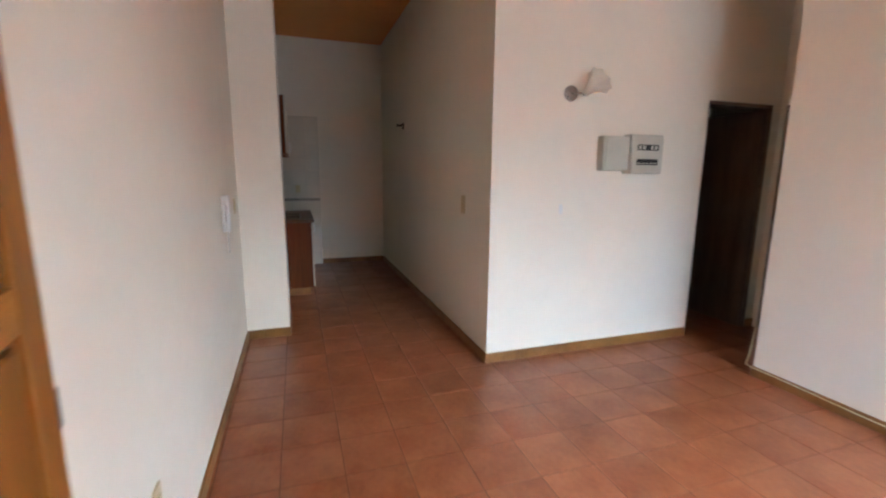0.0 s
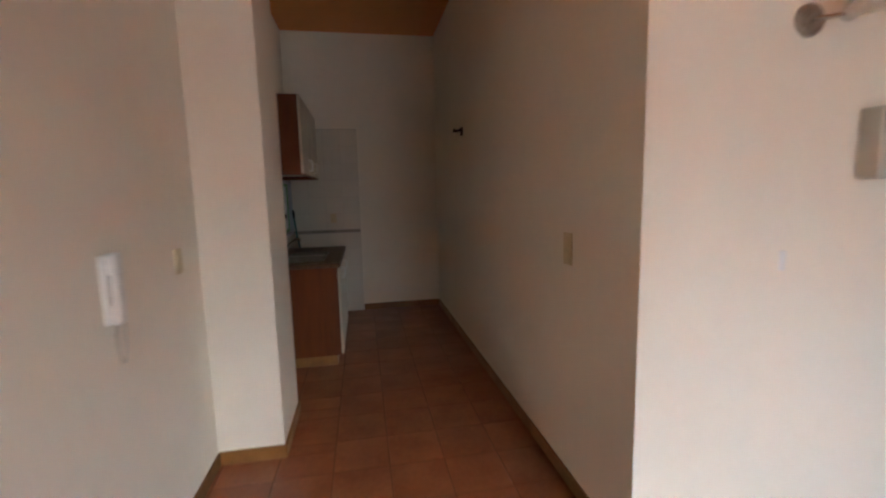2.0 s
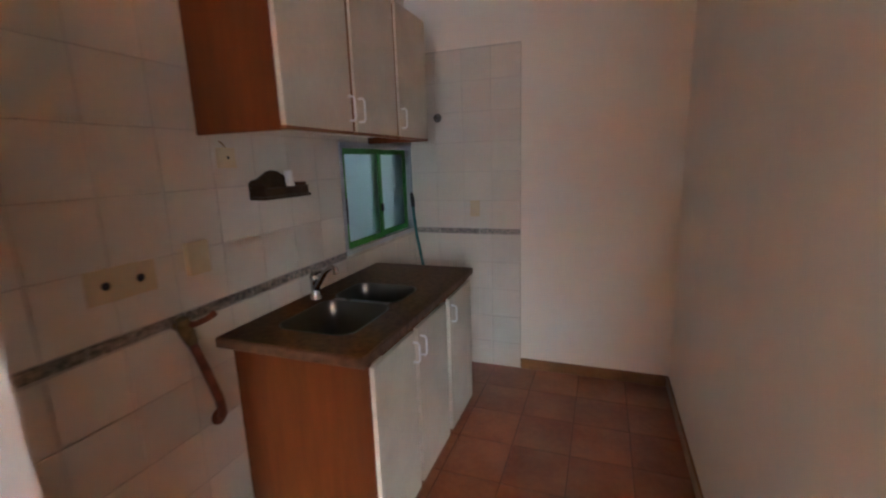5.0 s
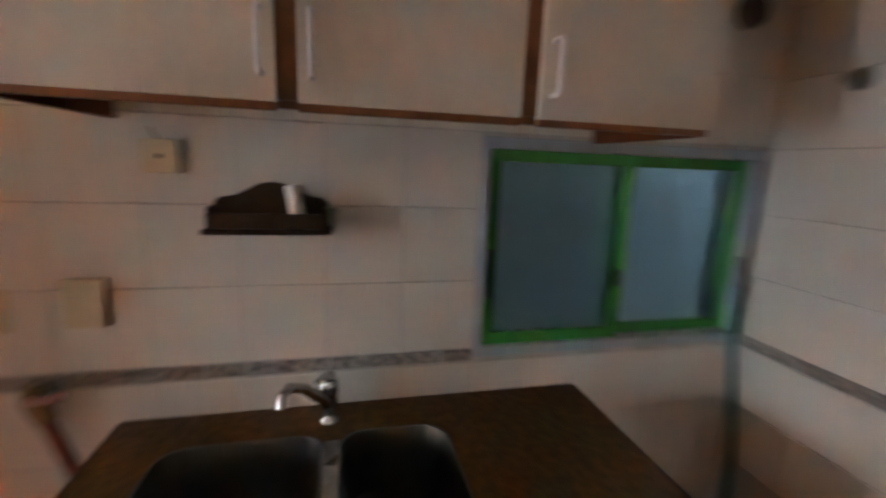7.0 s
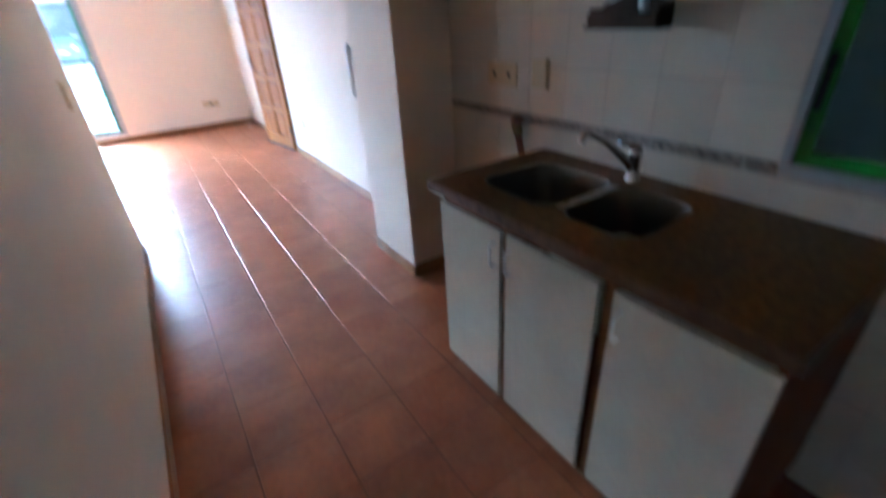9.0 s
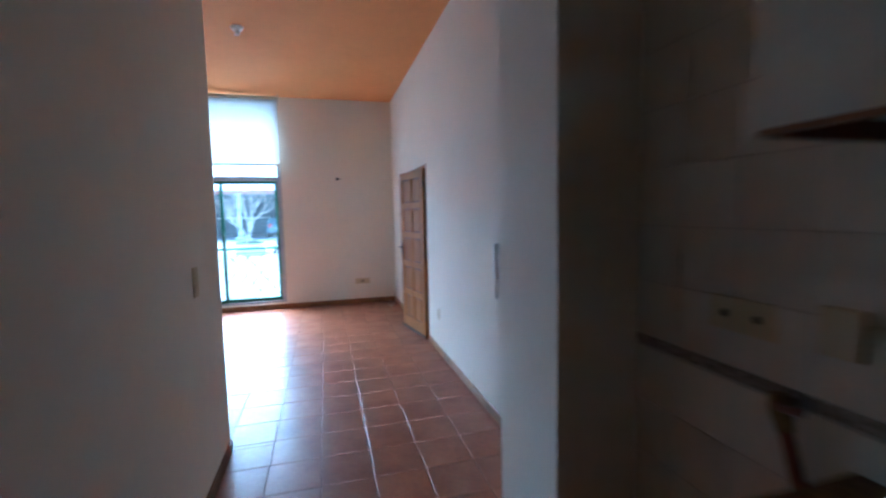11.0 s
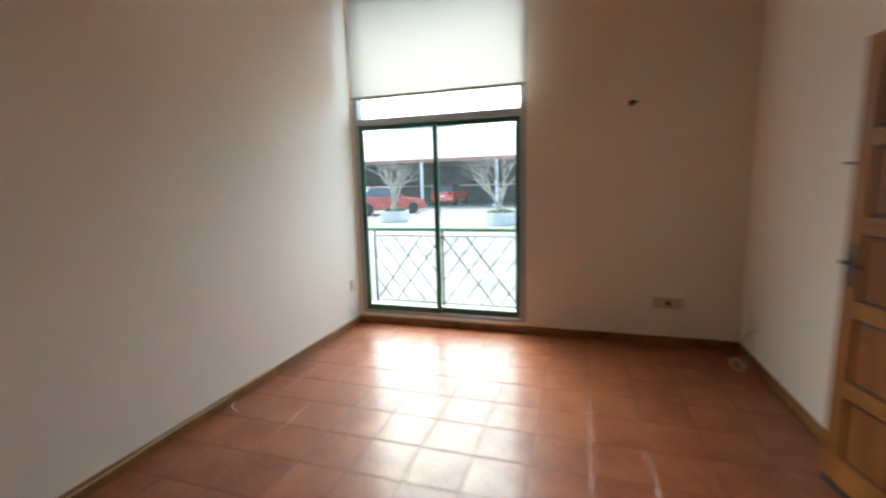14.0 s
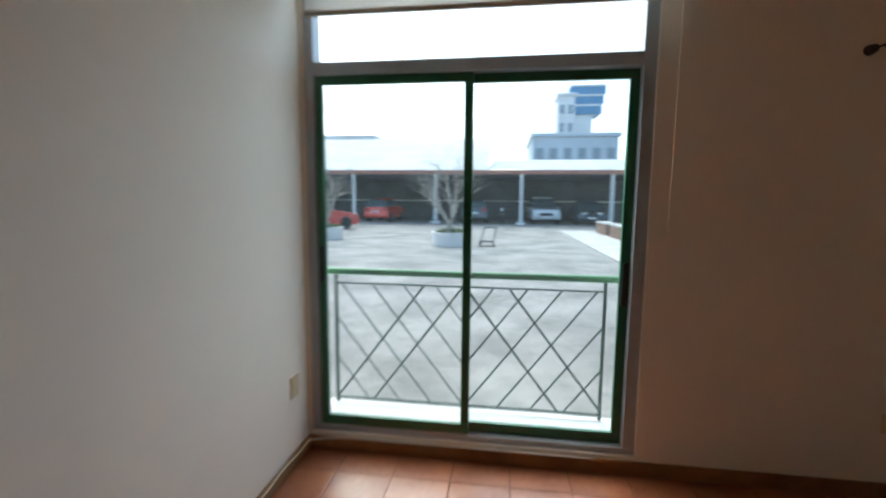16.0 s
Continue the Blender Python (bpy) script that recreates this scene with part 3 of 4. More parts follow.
child("peg", tube([(-0.014, 2.61, 2.02), (-0.05, 2.61, 2.005), (-0.085, 2.61, 2.012)], 0.014, 8, [0.012, 0.013, 0.018]), DARKWOOD, hk, "", True)
cl = thing("ceiling_lamp_holder", "small white ceiling lamp holder without a bulb", "lamp holder", base=(0.103, -1.85, ZC))
child("base", lathe([(0.0, -0.03), (0.045, -0.03), (0.055, -0.012), (0.058, 0.0)], 24, "z", (0.103, -1.85, ZC)), WHITEP, cl, "", True)
child("socket", lathe([(0.0, -0.075), (0.022, -0.075), (0.024, -0.03)], 18, "z", (0.103, -1.85, ZC)), WHITEP, cl, "", True)

# loose cables
random.seed(4)


def cable(name, label, pts, r, mat):
    """A slack cable through its points, rounded."""
    cu = bpy.data.curves.new(name, "CURVE")
    cu.dimensions, cu.bevel_depth, cu.bevel_resolution = "3D", r, 2
    sp = cu.splines.new("NURBS")
    sp.points.add(len(pts) - 1)
    for p, q in zip(sp.points, pts):
        p.co = (*q, 1)
    sp.use_endpoint_u, sp.order_u = True, 3
    cu.materials.append(mat)
    return tagged(new(name, cu), label, "cable")


run = [(XR - 0.03 + random.uniform(-0.012, 0.010), y, 0.084 + random.uniform(-0.01, 0.012)) for y in np.linspace(YH + 0.05, YW + 0.06, 26)]
cable("cable", "white cable lying along the skirting board", [(XR + 0.02, YH + 0.03, 0.4), (XR - 0.004, YH + 0.035, 0.12)] + [(XR - 0.0185, y, 0.062 + 0.006 * math.sin(5 * y)) if y > -2.6 else (x, y, 0.086) for x, y, z in run], 0.0042, IVORY)
cable("cable", "pale cable lying loose under the tall window", [(XR - 0.03, YW + 0.08, 0.085), (1.6, YW + 0.025, 0.088), (1.3, YW + 0.02, 0.080), (1.0, YW + 0.022, 0.086), (0.6, YW + 0.02, 0.082), (0.2, YW + 0.02, 0.084)], 0.004, GREYP)
cable("cable", "short loose cable end on the floor", [(XR - 0.018, -2.60, 0.006), (XR - 0.03, -2.56, 0.006), (XR - 0.05, -2.53, 0.005), (XR - 0.11, -2.51, 0.005)], 0.0035, WHITEP)
loops = []
for a in np.linspace(0, 6 * math.pi, 60):
    r = 0.043 + 0.003 * math.sin(1.7 * a)
    loops.append((XL + 0.15 - 0.6 * r * math.cos(a) + 0.003 * math.sin(0.9 * a), -3.97 + 0.8 * r * math.cos(a) + 0.004 * math.sin(0.7 * a), 0.052 + r * math.sin(a)))
cable("cable_coil", "coil of pale grey cable lying in the corner", loops + [(XL + 0.09, -3.98, 0.05), (XL + 0.05, -4.05, 0.16), (XL + 0.02, -4.15, 0.24), (XL + 0.006, -4.20, 0.42)], 0.004, GREYP)
cable("cable", "thin black wire hanging in the room corner", [(XL + 0.006, -4.08, 0.30), (XL + 0.03, -4.15, 0.24), (XL + 0.05, -4.21, 0.2), (XL + 0.04, -4.28, 0.09)], 0.003, BLACKP)

# ---- kitchen base unit ----
CX, CY0, CY1, CZ = -1.14, 2.238, 3.458, 0.896
base = thing("kitchen_base_unit", "kitchen base unit with reddish wood sides and cream doors", "cabinet", base=(-1.45, 2.87, 0))
FX = -1.170
child("side_panel", box(XT, 2.305, 0.085, FX, 2.323, CZ - 0.036, 0.001), MAHOG, base, "reddish stained wooden side")
child("side_panel", box(XT, 3.424, 0.085, FX, 3.442, CZ - 0.036, 0.001), MAHOG, base)
child("plinth", box(XT, 2.310, 0, FX - 0.035, 3.422, 0.085, 0.002), SKIRT, base, "brown tiled plinth")
child("back_panel", box(XT + 0.002, 2.325, 0.085, XT + 0.012, 3.422, CZ - 0.24), LAMIN, base)
child("bottom_panel", box(XT + 0.014, 2.325, 0.085, FX, 3.422, 0.101), MAHOG, base)
fronts = ((2.306, 2.646), (2.675, 3.030), (3.076, 3.442))
for y in (2.6575, 3.053):
    child("post", box(FX - 0.02, y - 0.016, 0.101, FX + 0.001, y + 0.016, CZ - 0.066, 0.001), EDGE, base)
child("apron", box(FX - 0.02, 2.325, CZ - 0.066, FX, 3.422, CZ - 0.036, 0.001), EDGE, base)


def cupboard_door(top, x, y0, y1, z0, z1, hy, hz, long):
    """A laminate door with a wooden edge and a bow handle at hy, hz."""
    d = child("door", box(x + 0.001, y0, z0, x + 0.019, y1, z1, 0.0015), LAMIN, top, "cream laminate door")
    part("edging", box(x + 0.001, y0, z0 - 0.012, x + 0.019, y1, z0, 0.001), EDGE, d)
    bow = tube([(x + 0.019, hy, hz - long / 2), (x + 0.040, hy, hz - long / 2), (x + 0.047, hy, hz - long / 2 + 0.01),
                (x + 0.047, hy, hz + long / 2 - 0.01), (x + 0.040, hy, hz + long / 2), (x + 0.019, hy, hz + long / 2)], 0.0048, 8)
    part("handle", bow, WHITEP, d, "white bow handle", True)
    return d


for (y0, y1), hy in zip(fronts, (2.628, 2.702, 3.105)):
    cupboard_door(base, FX, y0, y1, 0.100, CZ - 0.070, hy, 0.742, 0.085)

# ---- worktop with the cut for the sink ----
SX0, SX1 = -1.625, -1.278
BOWLS = ((2.370, 2.728), (2.756, 3.018))
bm = bmesh.new()
loops = [[(XT, CY0), (CX - 0.008, CY0), (CX - 0.008, CY1), (XT, CY1)]]
for b0, b1 in BOWLS:                         # rounded cut-outs for the bowls
    r = 0.064
    loops.append([(cx + r * math.cos(radians(s0 + 15 * k)), cy + r * math.sin(radians(s0 + 15 * k)))
                  for cx, cy, s0 in ((SX1 - r, b1 - r, 0), (SX0 + r, b1 - r, 90), (SX0 + r, b0 + r, 180), (SX1 - r, b0 + r, 270)) for k in range(7)])
rims = []
for loop in loops:
    vs = [bm.verts.new((x, y, CZ)) for x, y in loop]
    rims += [bm.edges.new((a, b)) for a, b in zip(vs, vs[1:] + vs[:1])]
bmesh.ops.triangle_fill(bm, edges=rims, use_beauty=True)
low = bmesh.ops.extrude_face_region(bm, geom=bm.faces[:])["geom"]
bmesh.ops.translate(bm, vec=(0, 0, -0.034), verts=[v for v in low if isinstance(v, bmesh.types.BMVert)])
worktop = thing("worktop", "polished dark brown granite worktop with worn edges", "worktop", base=((XT + CX) / 2, (CY0 + CY1) / 2, CZ - 0.034))
child("slab", bm, GRANITE, worktop)
child("front_edge", box(CX - 0.008, CY0, CZ - 0.038, CX, CY1, CZ - 0.0015, 0.003), WORN, worktop, "worn reddish brown front edge")
for y in (CY0 - 0.008, CY1):
    child("side_edge", box(XT, y, CZ - 0.038, CX, y + 0.008, CZ - 0.0015, 0.003), WORN, worktop, "worn reddish brown side edge")

sink = thing("double_sink", "stainless steel double sink set in the brown worktop", "sink", base=(-1.46, 2.69, CZ - 0.034))


def bowl(x0, x1, y0, y1, z, deep):
    """An open basin with rounded corners and a turned-out rim."""
    bm = bmesh.new()
    rings = []
    for grow, dz, r in ((0.006, 0.0025, 0.068), (0.001, 0.0025, 0.066), (-0.003, -0.004, 0.06), (-0.010, -deep * 0.55, 0.055), (-0.022, -deep * 0.92, 0.05), (-0.05, -deep, 0.035)):
        ring = []
        a0, a1, b0, b1 = x0 - grow, x1 + grow, y0 - grow, y1 + grow
        for cx, cy, s0 in ((a1 - r, b1 - r, 0), (a0 + r, b1 - r, 90), (a0 + r, b0 + r, 180), (a1 - r, b0 + r, 270)):
            for k in range(7):
                a = radians(s0 + 15 * k)
                ring.append(bm.verts.new((cx + r * math.cos(a), cy + r * math.sin(a), z + dz)))
        rings.append(ring)
    n = len(rings[0])
    for a, b in zip(rings, rings[1:]):
        for k in range(n):
            bm.faces.new((a[k], a[(k + 1) % n], b[(k + 1) % n], b[k]))
    bm.faces.new(rings[-1])
    return bm


for y0, y1 in BOWLS:
    b = child("bowl", bowl(SX0 + 0.004, SX1 - 0.004, y0 + 0.004, y1 - 0.004, CZ, 0.165), STEEL, sink, "brushed steel bowl", True)
    dr = part("drain", lathe([(0.0, 0.003), (0.022, 0.002), (0.036, 0.006), (0.04, 0.001)], 20, "z", ((SX0 + SX1) / 2, (y0 + y1) / 2, CZ - 0.164)), CHROME, b, "", True)

child("divider", box(SX0 + 0.03, BOWLS[0][1] - 0.002, CZ + 0.0005, SX1 - 0.03, BOWLS[1][0] + 0.002, CZ + 0.0035, 0.0012), NICKEL, sink, "steel bridge between the bowls")

TX, TY = -1.686, 2.735
tap = thing("kitchen_tap", "chrome single-lever mixer tap behind the sink", "tap", base=(TX, TY, CZ))
child("body", lathe([(0.0, 0.0), (0.029, 0.0), (0.027, 0.010), (0.022, 0.018), (0.021, 0.075), (0.023, 0.080), (0.023, 0.104), (0.017, 0.114), (0.0, 0.114)], 20, "z", (TX, TY, CZ)), CHROME, tap, "", True)
child("spout", tube([(TX + 0.008, TY - 0.004, CZ + 0.050), (TX + 0.04, TY - 0.02, CZ + 0.085), (TX + 0.10, TY - 0.052, CZ + 0.145), (TX + 0.150, TY - 0.076, CZ + 0.176), (TX + 0.176, TY - 0.087, CZ + 0.172), (TX + 0.184, TY - 0.090, CZ + 0.150)],
                    0.012, 10, [0.015, 0.014, 0.012, 0.0115, 0.012, 0.013]), CHROME, tap, "", True)
child("lever", tube([(TX - 0.004, TY + 0.002, CZ + 0.108), (TX + 0.004, TY, CZ + 0.122), (TX + 0.030, TY - 0.012, CZ + 0.132), (TX + 0.064, TY - 0.025, CZ + 0.140)], 0.010, 8, [0.018, 0.017, 0.011, 0.008]), CHROME, tap, "", True)

# ---- wall unit ----
UZ0, UZ1, UX = 1.616, 2.240, -1.405
up = thing("kitchen_wall_unit", "kitchen wall unit with reddish wood case and cream doors", "cabinet", base=(-1.58, 2.87, UZ0))
child("side_panel", box(XT, 2.275, UZ0, UX, 2.293, UZ1, 0.001), MAHOG, up, "reddish stained wooden side")
child("side_panel", box(XT, 3.444, UZ0, UX, 3.462, UZ1, 0.001), MAHOG, up)
child("top_panel", box(XT, 2.293, UZ1 - 0.018, UX, 3.444, UZ1, 0.001), MAHOG, up)
child("bottom_panel", box(XT, 2.293, UZ0 + 0.038, UX, 3.444, UZ0 + 0.054, 0.001), LAMIN, up)
child("bottom_rail", box(UX - 0.018, 2.293, UZ0 + 0.006, UX, 3.444, UZ0 + 0.038, 0.001), EDGE, up)
child("back_panel", box(XT + 0.001, 2.293, UZ0 + 0.056, XT + 0.008, 3.444, UZ1 - 0.018), LAMIN, up)
for y in (2.688, 3.090):
    child("post", box(UX - 0.02, y - 0.017, UZ0 + 0.018, UX + 0.008, y + 0.017, UZ1 - 0.018, 0.001), EDGE, up)
for (y0, y1), hy in zip(((2.275, 2.672), (2.704, 3.074), (3.107, 3.462)), (2.652, 2.726, 3.128)):
    cupboard_door(up, UX, y0, y1, UZ0 + 0.013, UZ1, hy, 1.714, 0.09)

# ---- kitchen window ----
window_2 = setting("window_2", box(XT - 0.13, KY0, KZ0, XT + 0.006, KY0 + 0.022, KZ1, 0.002), ALU, "small kitchen window with green sliding frames and frosted panes", "window")
part("frame", box(XT - 0.13, KY1 - 0.022, KZ0, XT + 0.006, KY1, KZ1, 0.002), ALU, window_2)
part("frame", box(XT - 0.13, KY0 + 0.022, KZ0, XT + 0.006, KY1 - 0.022, KZ0 + 0.03, 0.002), ALU, window_2)
part("frame", box(XT - 0.13, KY0 + 0.022, KZ1 - 0.03, XT + 0.006, KY1 - 0.022, KZ1, 0.002), ALU, window_2)
for y0, y1, x in ((KY0 + 0.022, 3.60, XT - 0.030), (3.556, KY1 - 0.022, XT - 0.058)):
    z0, z1 = KZ0 + 0.031, KZ1 - 0.031
    lf = part("leaf", box(x, y0, z0, x + 0.024, y0 + 0.034, z1, 0.002), KGREEN, window_2, "bright green sliding frame")
    part("stile", box(x, y1 - 0.040, z0, x + 0.024, y1, z1, 0.002), KGREEN, lf)
    part("rail", box(x, y0 + 0.034, z0, x + 0.024, y1 - 0.04, z0 + 0.036, 0.002), KGREEN, lf)
    part("rail", box(x, y0 + 0.034, z1 - 0.032, x + 0.024, y1 - 0.04, z1, 0.002), KGREEN, lf)
    pn = part("pane", box(x + 0.010, y0 + 0.034, z0 + 0.036, x + 0.014, y1 - 0.04, z1 - 0.032), FROST, lf, "frosted pane")
    pn.visible_shadow = False
    if y0 < 3.3:
        part("catch", box(x + 0.024, y1 - 0.034, 1.205, x + 0.038, y1 - 0.012, 1.255, 0.003), BLACKP, lf, "black catch")
        part("catch", box(x + 0.024, y0 + 0.006, 1.18, x + 0.034, y0 + 0.022, 1.32, 0.003), BLACKP, lf, "black pull")

# ---- kitchen wall things ----
sh = thing("spice_shelf", "small dark carved wooden wall shelf", "shelf", base=(XT, 2.60, 1.375))
bm = bmesh.new()
outline = [(0.0, 0.0), (0.27, 0.0), (0.27, 0.075), (0.255, 0.088), (0.225, 0.092), (0.20, 0.105), (0.165, 0.125), (0.135, 0.130), (0.105, 0.125), (0.07, 0.105), (0.045, 0.092), (0.015, 0.088), (0.0, 0.075)]
for x in (XT, XT + 0.012):
    bm.faces.new([bm.verts.new((x, 2.480 + 0.95 * y, 1.375 + 0.88 * z)) for y, z in outline])
f0, f1 = list(bm.faces)
for k in range(len(outline)):
    a, b = f0.verts[k], f0.verts[(k + 1) % len(outline)]
    c, d = f1.verts[(k + 1) % len(outline)], f1.verts[k]
    bm.faces.new((a, b, c, d))
child("back", bm, CARVED, sh)
child("floor_board", box(XT + 0.012, 2.470, 1.375, XT + 0.095, 2.745, 1.387, 0.003), CARVED, sh)
child("front_board", box(XT + 0.080, 2.480, 1.387, XT + 0.090, 2.736, 1.422, 0.003), CARVED, sh)
for y in (2.480, 2.726):
    child("end_board", box(XT + 0.012, y, 1.387, XT + 0.080, y + 0.010, 1.435, 0.003), CARVED, sh)
roll = thing("paper_tube", "white cardboard tube leaning in the wall shelf", "tube", base=(XT + 0.05, 2.665, 1.387))
bm = lathe([(0.017, 0.0), (0.017, 0.095), (0.014, 0.095), (0.014, 0.0), (0.017, 0.0)], 18)
bmesh.ops.transform(bm, matrix=Matrix.Translation((XT + 0.05, 2.672, 1.391)) @ Matrix.Rotation(radians(9), 4, "X"), verts=bm.verts[:])
child("tube_wall", bm, WHITEP, roll, "", True)

plate("wall_socket", "ivory socket plate hanging from loose wires under the wall unit", "socket", (XT, 2.378, 1.54), "+x", 0.075, 0.075, IVORY, (), "", ((0, 0, 0.006),), 0.02)
cable("cable", "loose wires above a kitchen socket plate", [(XT + 0.004, 2.36, 1.60), (XT + 0.02, 2.37, 1.585), (XT + 0.012, 2.378, 1.57)], 0.003, BRASS)
plate("wall_socket", "double ivory socket plate on the kitchen tiles", "socket", (XT, 1.95, 1.187), "+x", 0.20, 0.10, IVORY, (), "", ((-0.05, 0, 0.012), (0.05, 0, 0.012)))
plate("blank_plate", "raised ivory blank plate on the kitchen tiles", "wall plate", (XT, 2.20, 1.205), "+x", 0.085, 0.115, IVORY, depth=0.022)
plate("wall_socket", "ivory socket plate on the tiled end wall", "socket", (-1.29, YK - 0.01, 1.172), "-y", 0.07, 0.115, IVORY,
      ((0, 0.028, 0.045, 0.03), (0, -0.028, 0.045, 0.03)), "", ((0, 0.028, 0.010), (0, -0.028, 0.010)), 0.0135)
RUST = material("rusty_pipe", (0.26, 0.075, 0.03), 0.6, scale=30, vary=0.3)
gv = thing("gas_pipe", "rusty reddish gas pipe with a brass lever valve", "pipe", base=(XT, 2.10, 0.66))
child("pipe", tube([(XT + 0.004, 2.20, 0.60), (XT + 0.03, 2.195, 0.62), (XT + 0.036, 2.185, 0.68), (XT + 0.04, 2.15, 0.80), (XT + 0.04, 2.105, 0.95)], 0.016, 10), RUST, gv, "", True)
child("flange", lathe([(0.0, 0.0), (0.032, 0.0), (0.030, 0.008), (0.018, 0.012), (0.0, 0.012)], 16, "x", (XT, 2.20, 0.60)), RUST, gv, "", True)
bm = tube([(XT + 0.04, 2.110, 0.935), (XT + 0.04, 2.100, 0.965), (XT + 0.04, 2.092, 0.99), (XT + 0.04, 2.088, 1.025)], 0.022, 10, [0.021, 0.024, 0.026, 0.020])
add_tube(bm, [(XT + 0.0, 2.092, 0.995), (XT + 0.045, 2.092, 0.995)], 0.016, 8)
valve = child("valve", bm, BRASS, gv, "brass valve body", True)
part("lever", tube([(XT + 0.045, 2.092, 1.0), (XT + 0.072, 2.110, 1.004), (XT + 0.082, 2.145, 1.010), (XT + 0.085, 2.175, 1.020)], 0.009, 8, [0.013, 0.010, 0.010, 0.012]), RUST, valve, "reddish lever handle", True)

hose = thing("wall_hose", "thin teal hose hanging in the kitchen corner", "hose", base=(-1.70, 4.0, 0.62))
child("pipe", tube([(-1.742, 4.005, 1.20), (-1.735, 4.0, 1.12), (-1.72, 4.0, 0.98), (-1.695, 4.0, 0.84), (-1.672, 4.0, 0.72), (-1.665, 4.01, 0.60), (-1.67, 4.03, 0.20), (-1.68, 4.05, 0.02)], 0.011, 8), TEAL, hose, "", True)
child("nozzle", tube([(-1.748, 4.0, 1.29), (-1.744, 4.003, 1.25), (-1.741, 4.005, 1.19)], 0.014, 8, [0.010, 0.016, 0.014]), BLACKP, hose, "", True)
vt = thing("water_valve", "small dark capped pipe end on the end wall", "pipe end", base=(-1.55, YK - 0.01, 1.80))
child("cap", lathe([(0.0, -0.045), (0.016, -0.045), (0.018, -0.01), (0.028, -0.006), (0.03, 0.0)], 14, "y", (-1.55, YK - 0.01, 1.80)), STEEL, vt, "", True)
vp = thing("vent_pipe", "dark round pipe end beside the wall unit", "pipe end", base=(XT, 3.90, 2.0))
child("cap", lathe([(0.0, 0.02), (0.028, 0.02), (0.034, 0.026), (0.04, 0.03), (0.045, 0.0)], 18, "x", (XT, 3.90, 2.0)), DARKWOOD, vp, "", True)

# ---- outdoors: paved yard, carport, cars, planters ----
GZ = -0.06
setting("ground", box(-400, -400, GZ - 0.3, 400, YW - 0.221, GZ), ASPHALT, "worn grey asphalt yard", "ground")
setting("ground_beyond", box(-400, YK + 3, GZ - 0.3, 400, 400, GZ), ASPHALT, "grey ground behind the building", "ground")
setting("pavement", box(-6.5, -24.0, GZ, -2.1, -9.5, GZ + 0.04, 0.01), CONC, "pale concrete strip at the edge of the yard", "pavement")
CAR_RED = material("red_car_paint", (0.42, 0.025, 0.02), 0.25, vary=0.05, coat=0.8)
CAR_ORANGE = material("bright_red_car_paint", (0.80, 0.065, 0.035), 0.25, vary=0.05, coat=0.8)
CAR_WHITE = material("silver_white_car_paint", (0.62, 0.63, 0.65), 0.25, vary=0.04, coat=0.8)
CAR_DARK = material("dark_grey_car_paint", (0.06, 0.065, 0.07), 0.25, vary=0.05, coat=0.8)
CAR_GLASS = material("tinted_car_glass", (0.09, 0.11, 0.12), 0.05, vary=0.05)
TYRE = material("tyre_rubber", (0.02, 0.02, 0.02), 0.8)
LENS = material("lamp_lens", (0.75, 0.75, 0.72), 0.12, vary=0.05)
RED_LENS = material("red_lamp_lens", (0.35, 0.02, 0.02), 0.15, vary=0.05)
BARK = material("pale_bark", (0.50, 0.45, 0.38), 0.9, vary=0.3, scale=9, bump=0.5, bump_scale=30)
LEAF = material("yellow_green_leaves", (0.11, 0.15, 0.035), 0.6, vary=0.35, scale=12)
ROOFING = material("pale_corrugated_roof", (0.78, 0.795, 0.805), 0.6, vary=0.06, scale=0.6)
BRICKP = material("reddish_painted_beam", (0.42, 0.20, 0.15), 0.6, vary=0.15)
# the carport's inner shade is put into this dark wall colour
SHADEWALL = material("shade_dark_carport_wall", (0.13, 0.137, 0.146), 0.9, vary=0.3, scale=0.8)
FACADE = material("pale_blue_facade", (0.62, 0.67, 0.72), 0.8, vary=0.1, scale=0.3)
BLUEROOF = material("blue_tower_panels", (0.16, 0.32, 0.52), 0.5, vary=0.1)
# far walls and window glass are coloured paler to stand in for haze
FARWALL = material("haze_paled_facade", (0.82, 0.82, 0.81), 0.9, vary=0.12, scale=0.2)
HAZEGLASS = material("haze_paled_window_glass", (0.78, 0.80, 0.82), 0.5, vary=0.1)
DARKGLASS = material("haze_lightened_window_glass", (0.30, 0.35, 0.40), 0.15, vary=0.1)


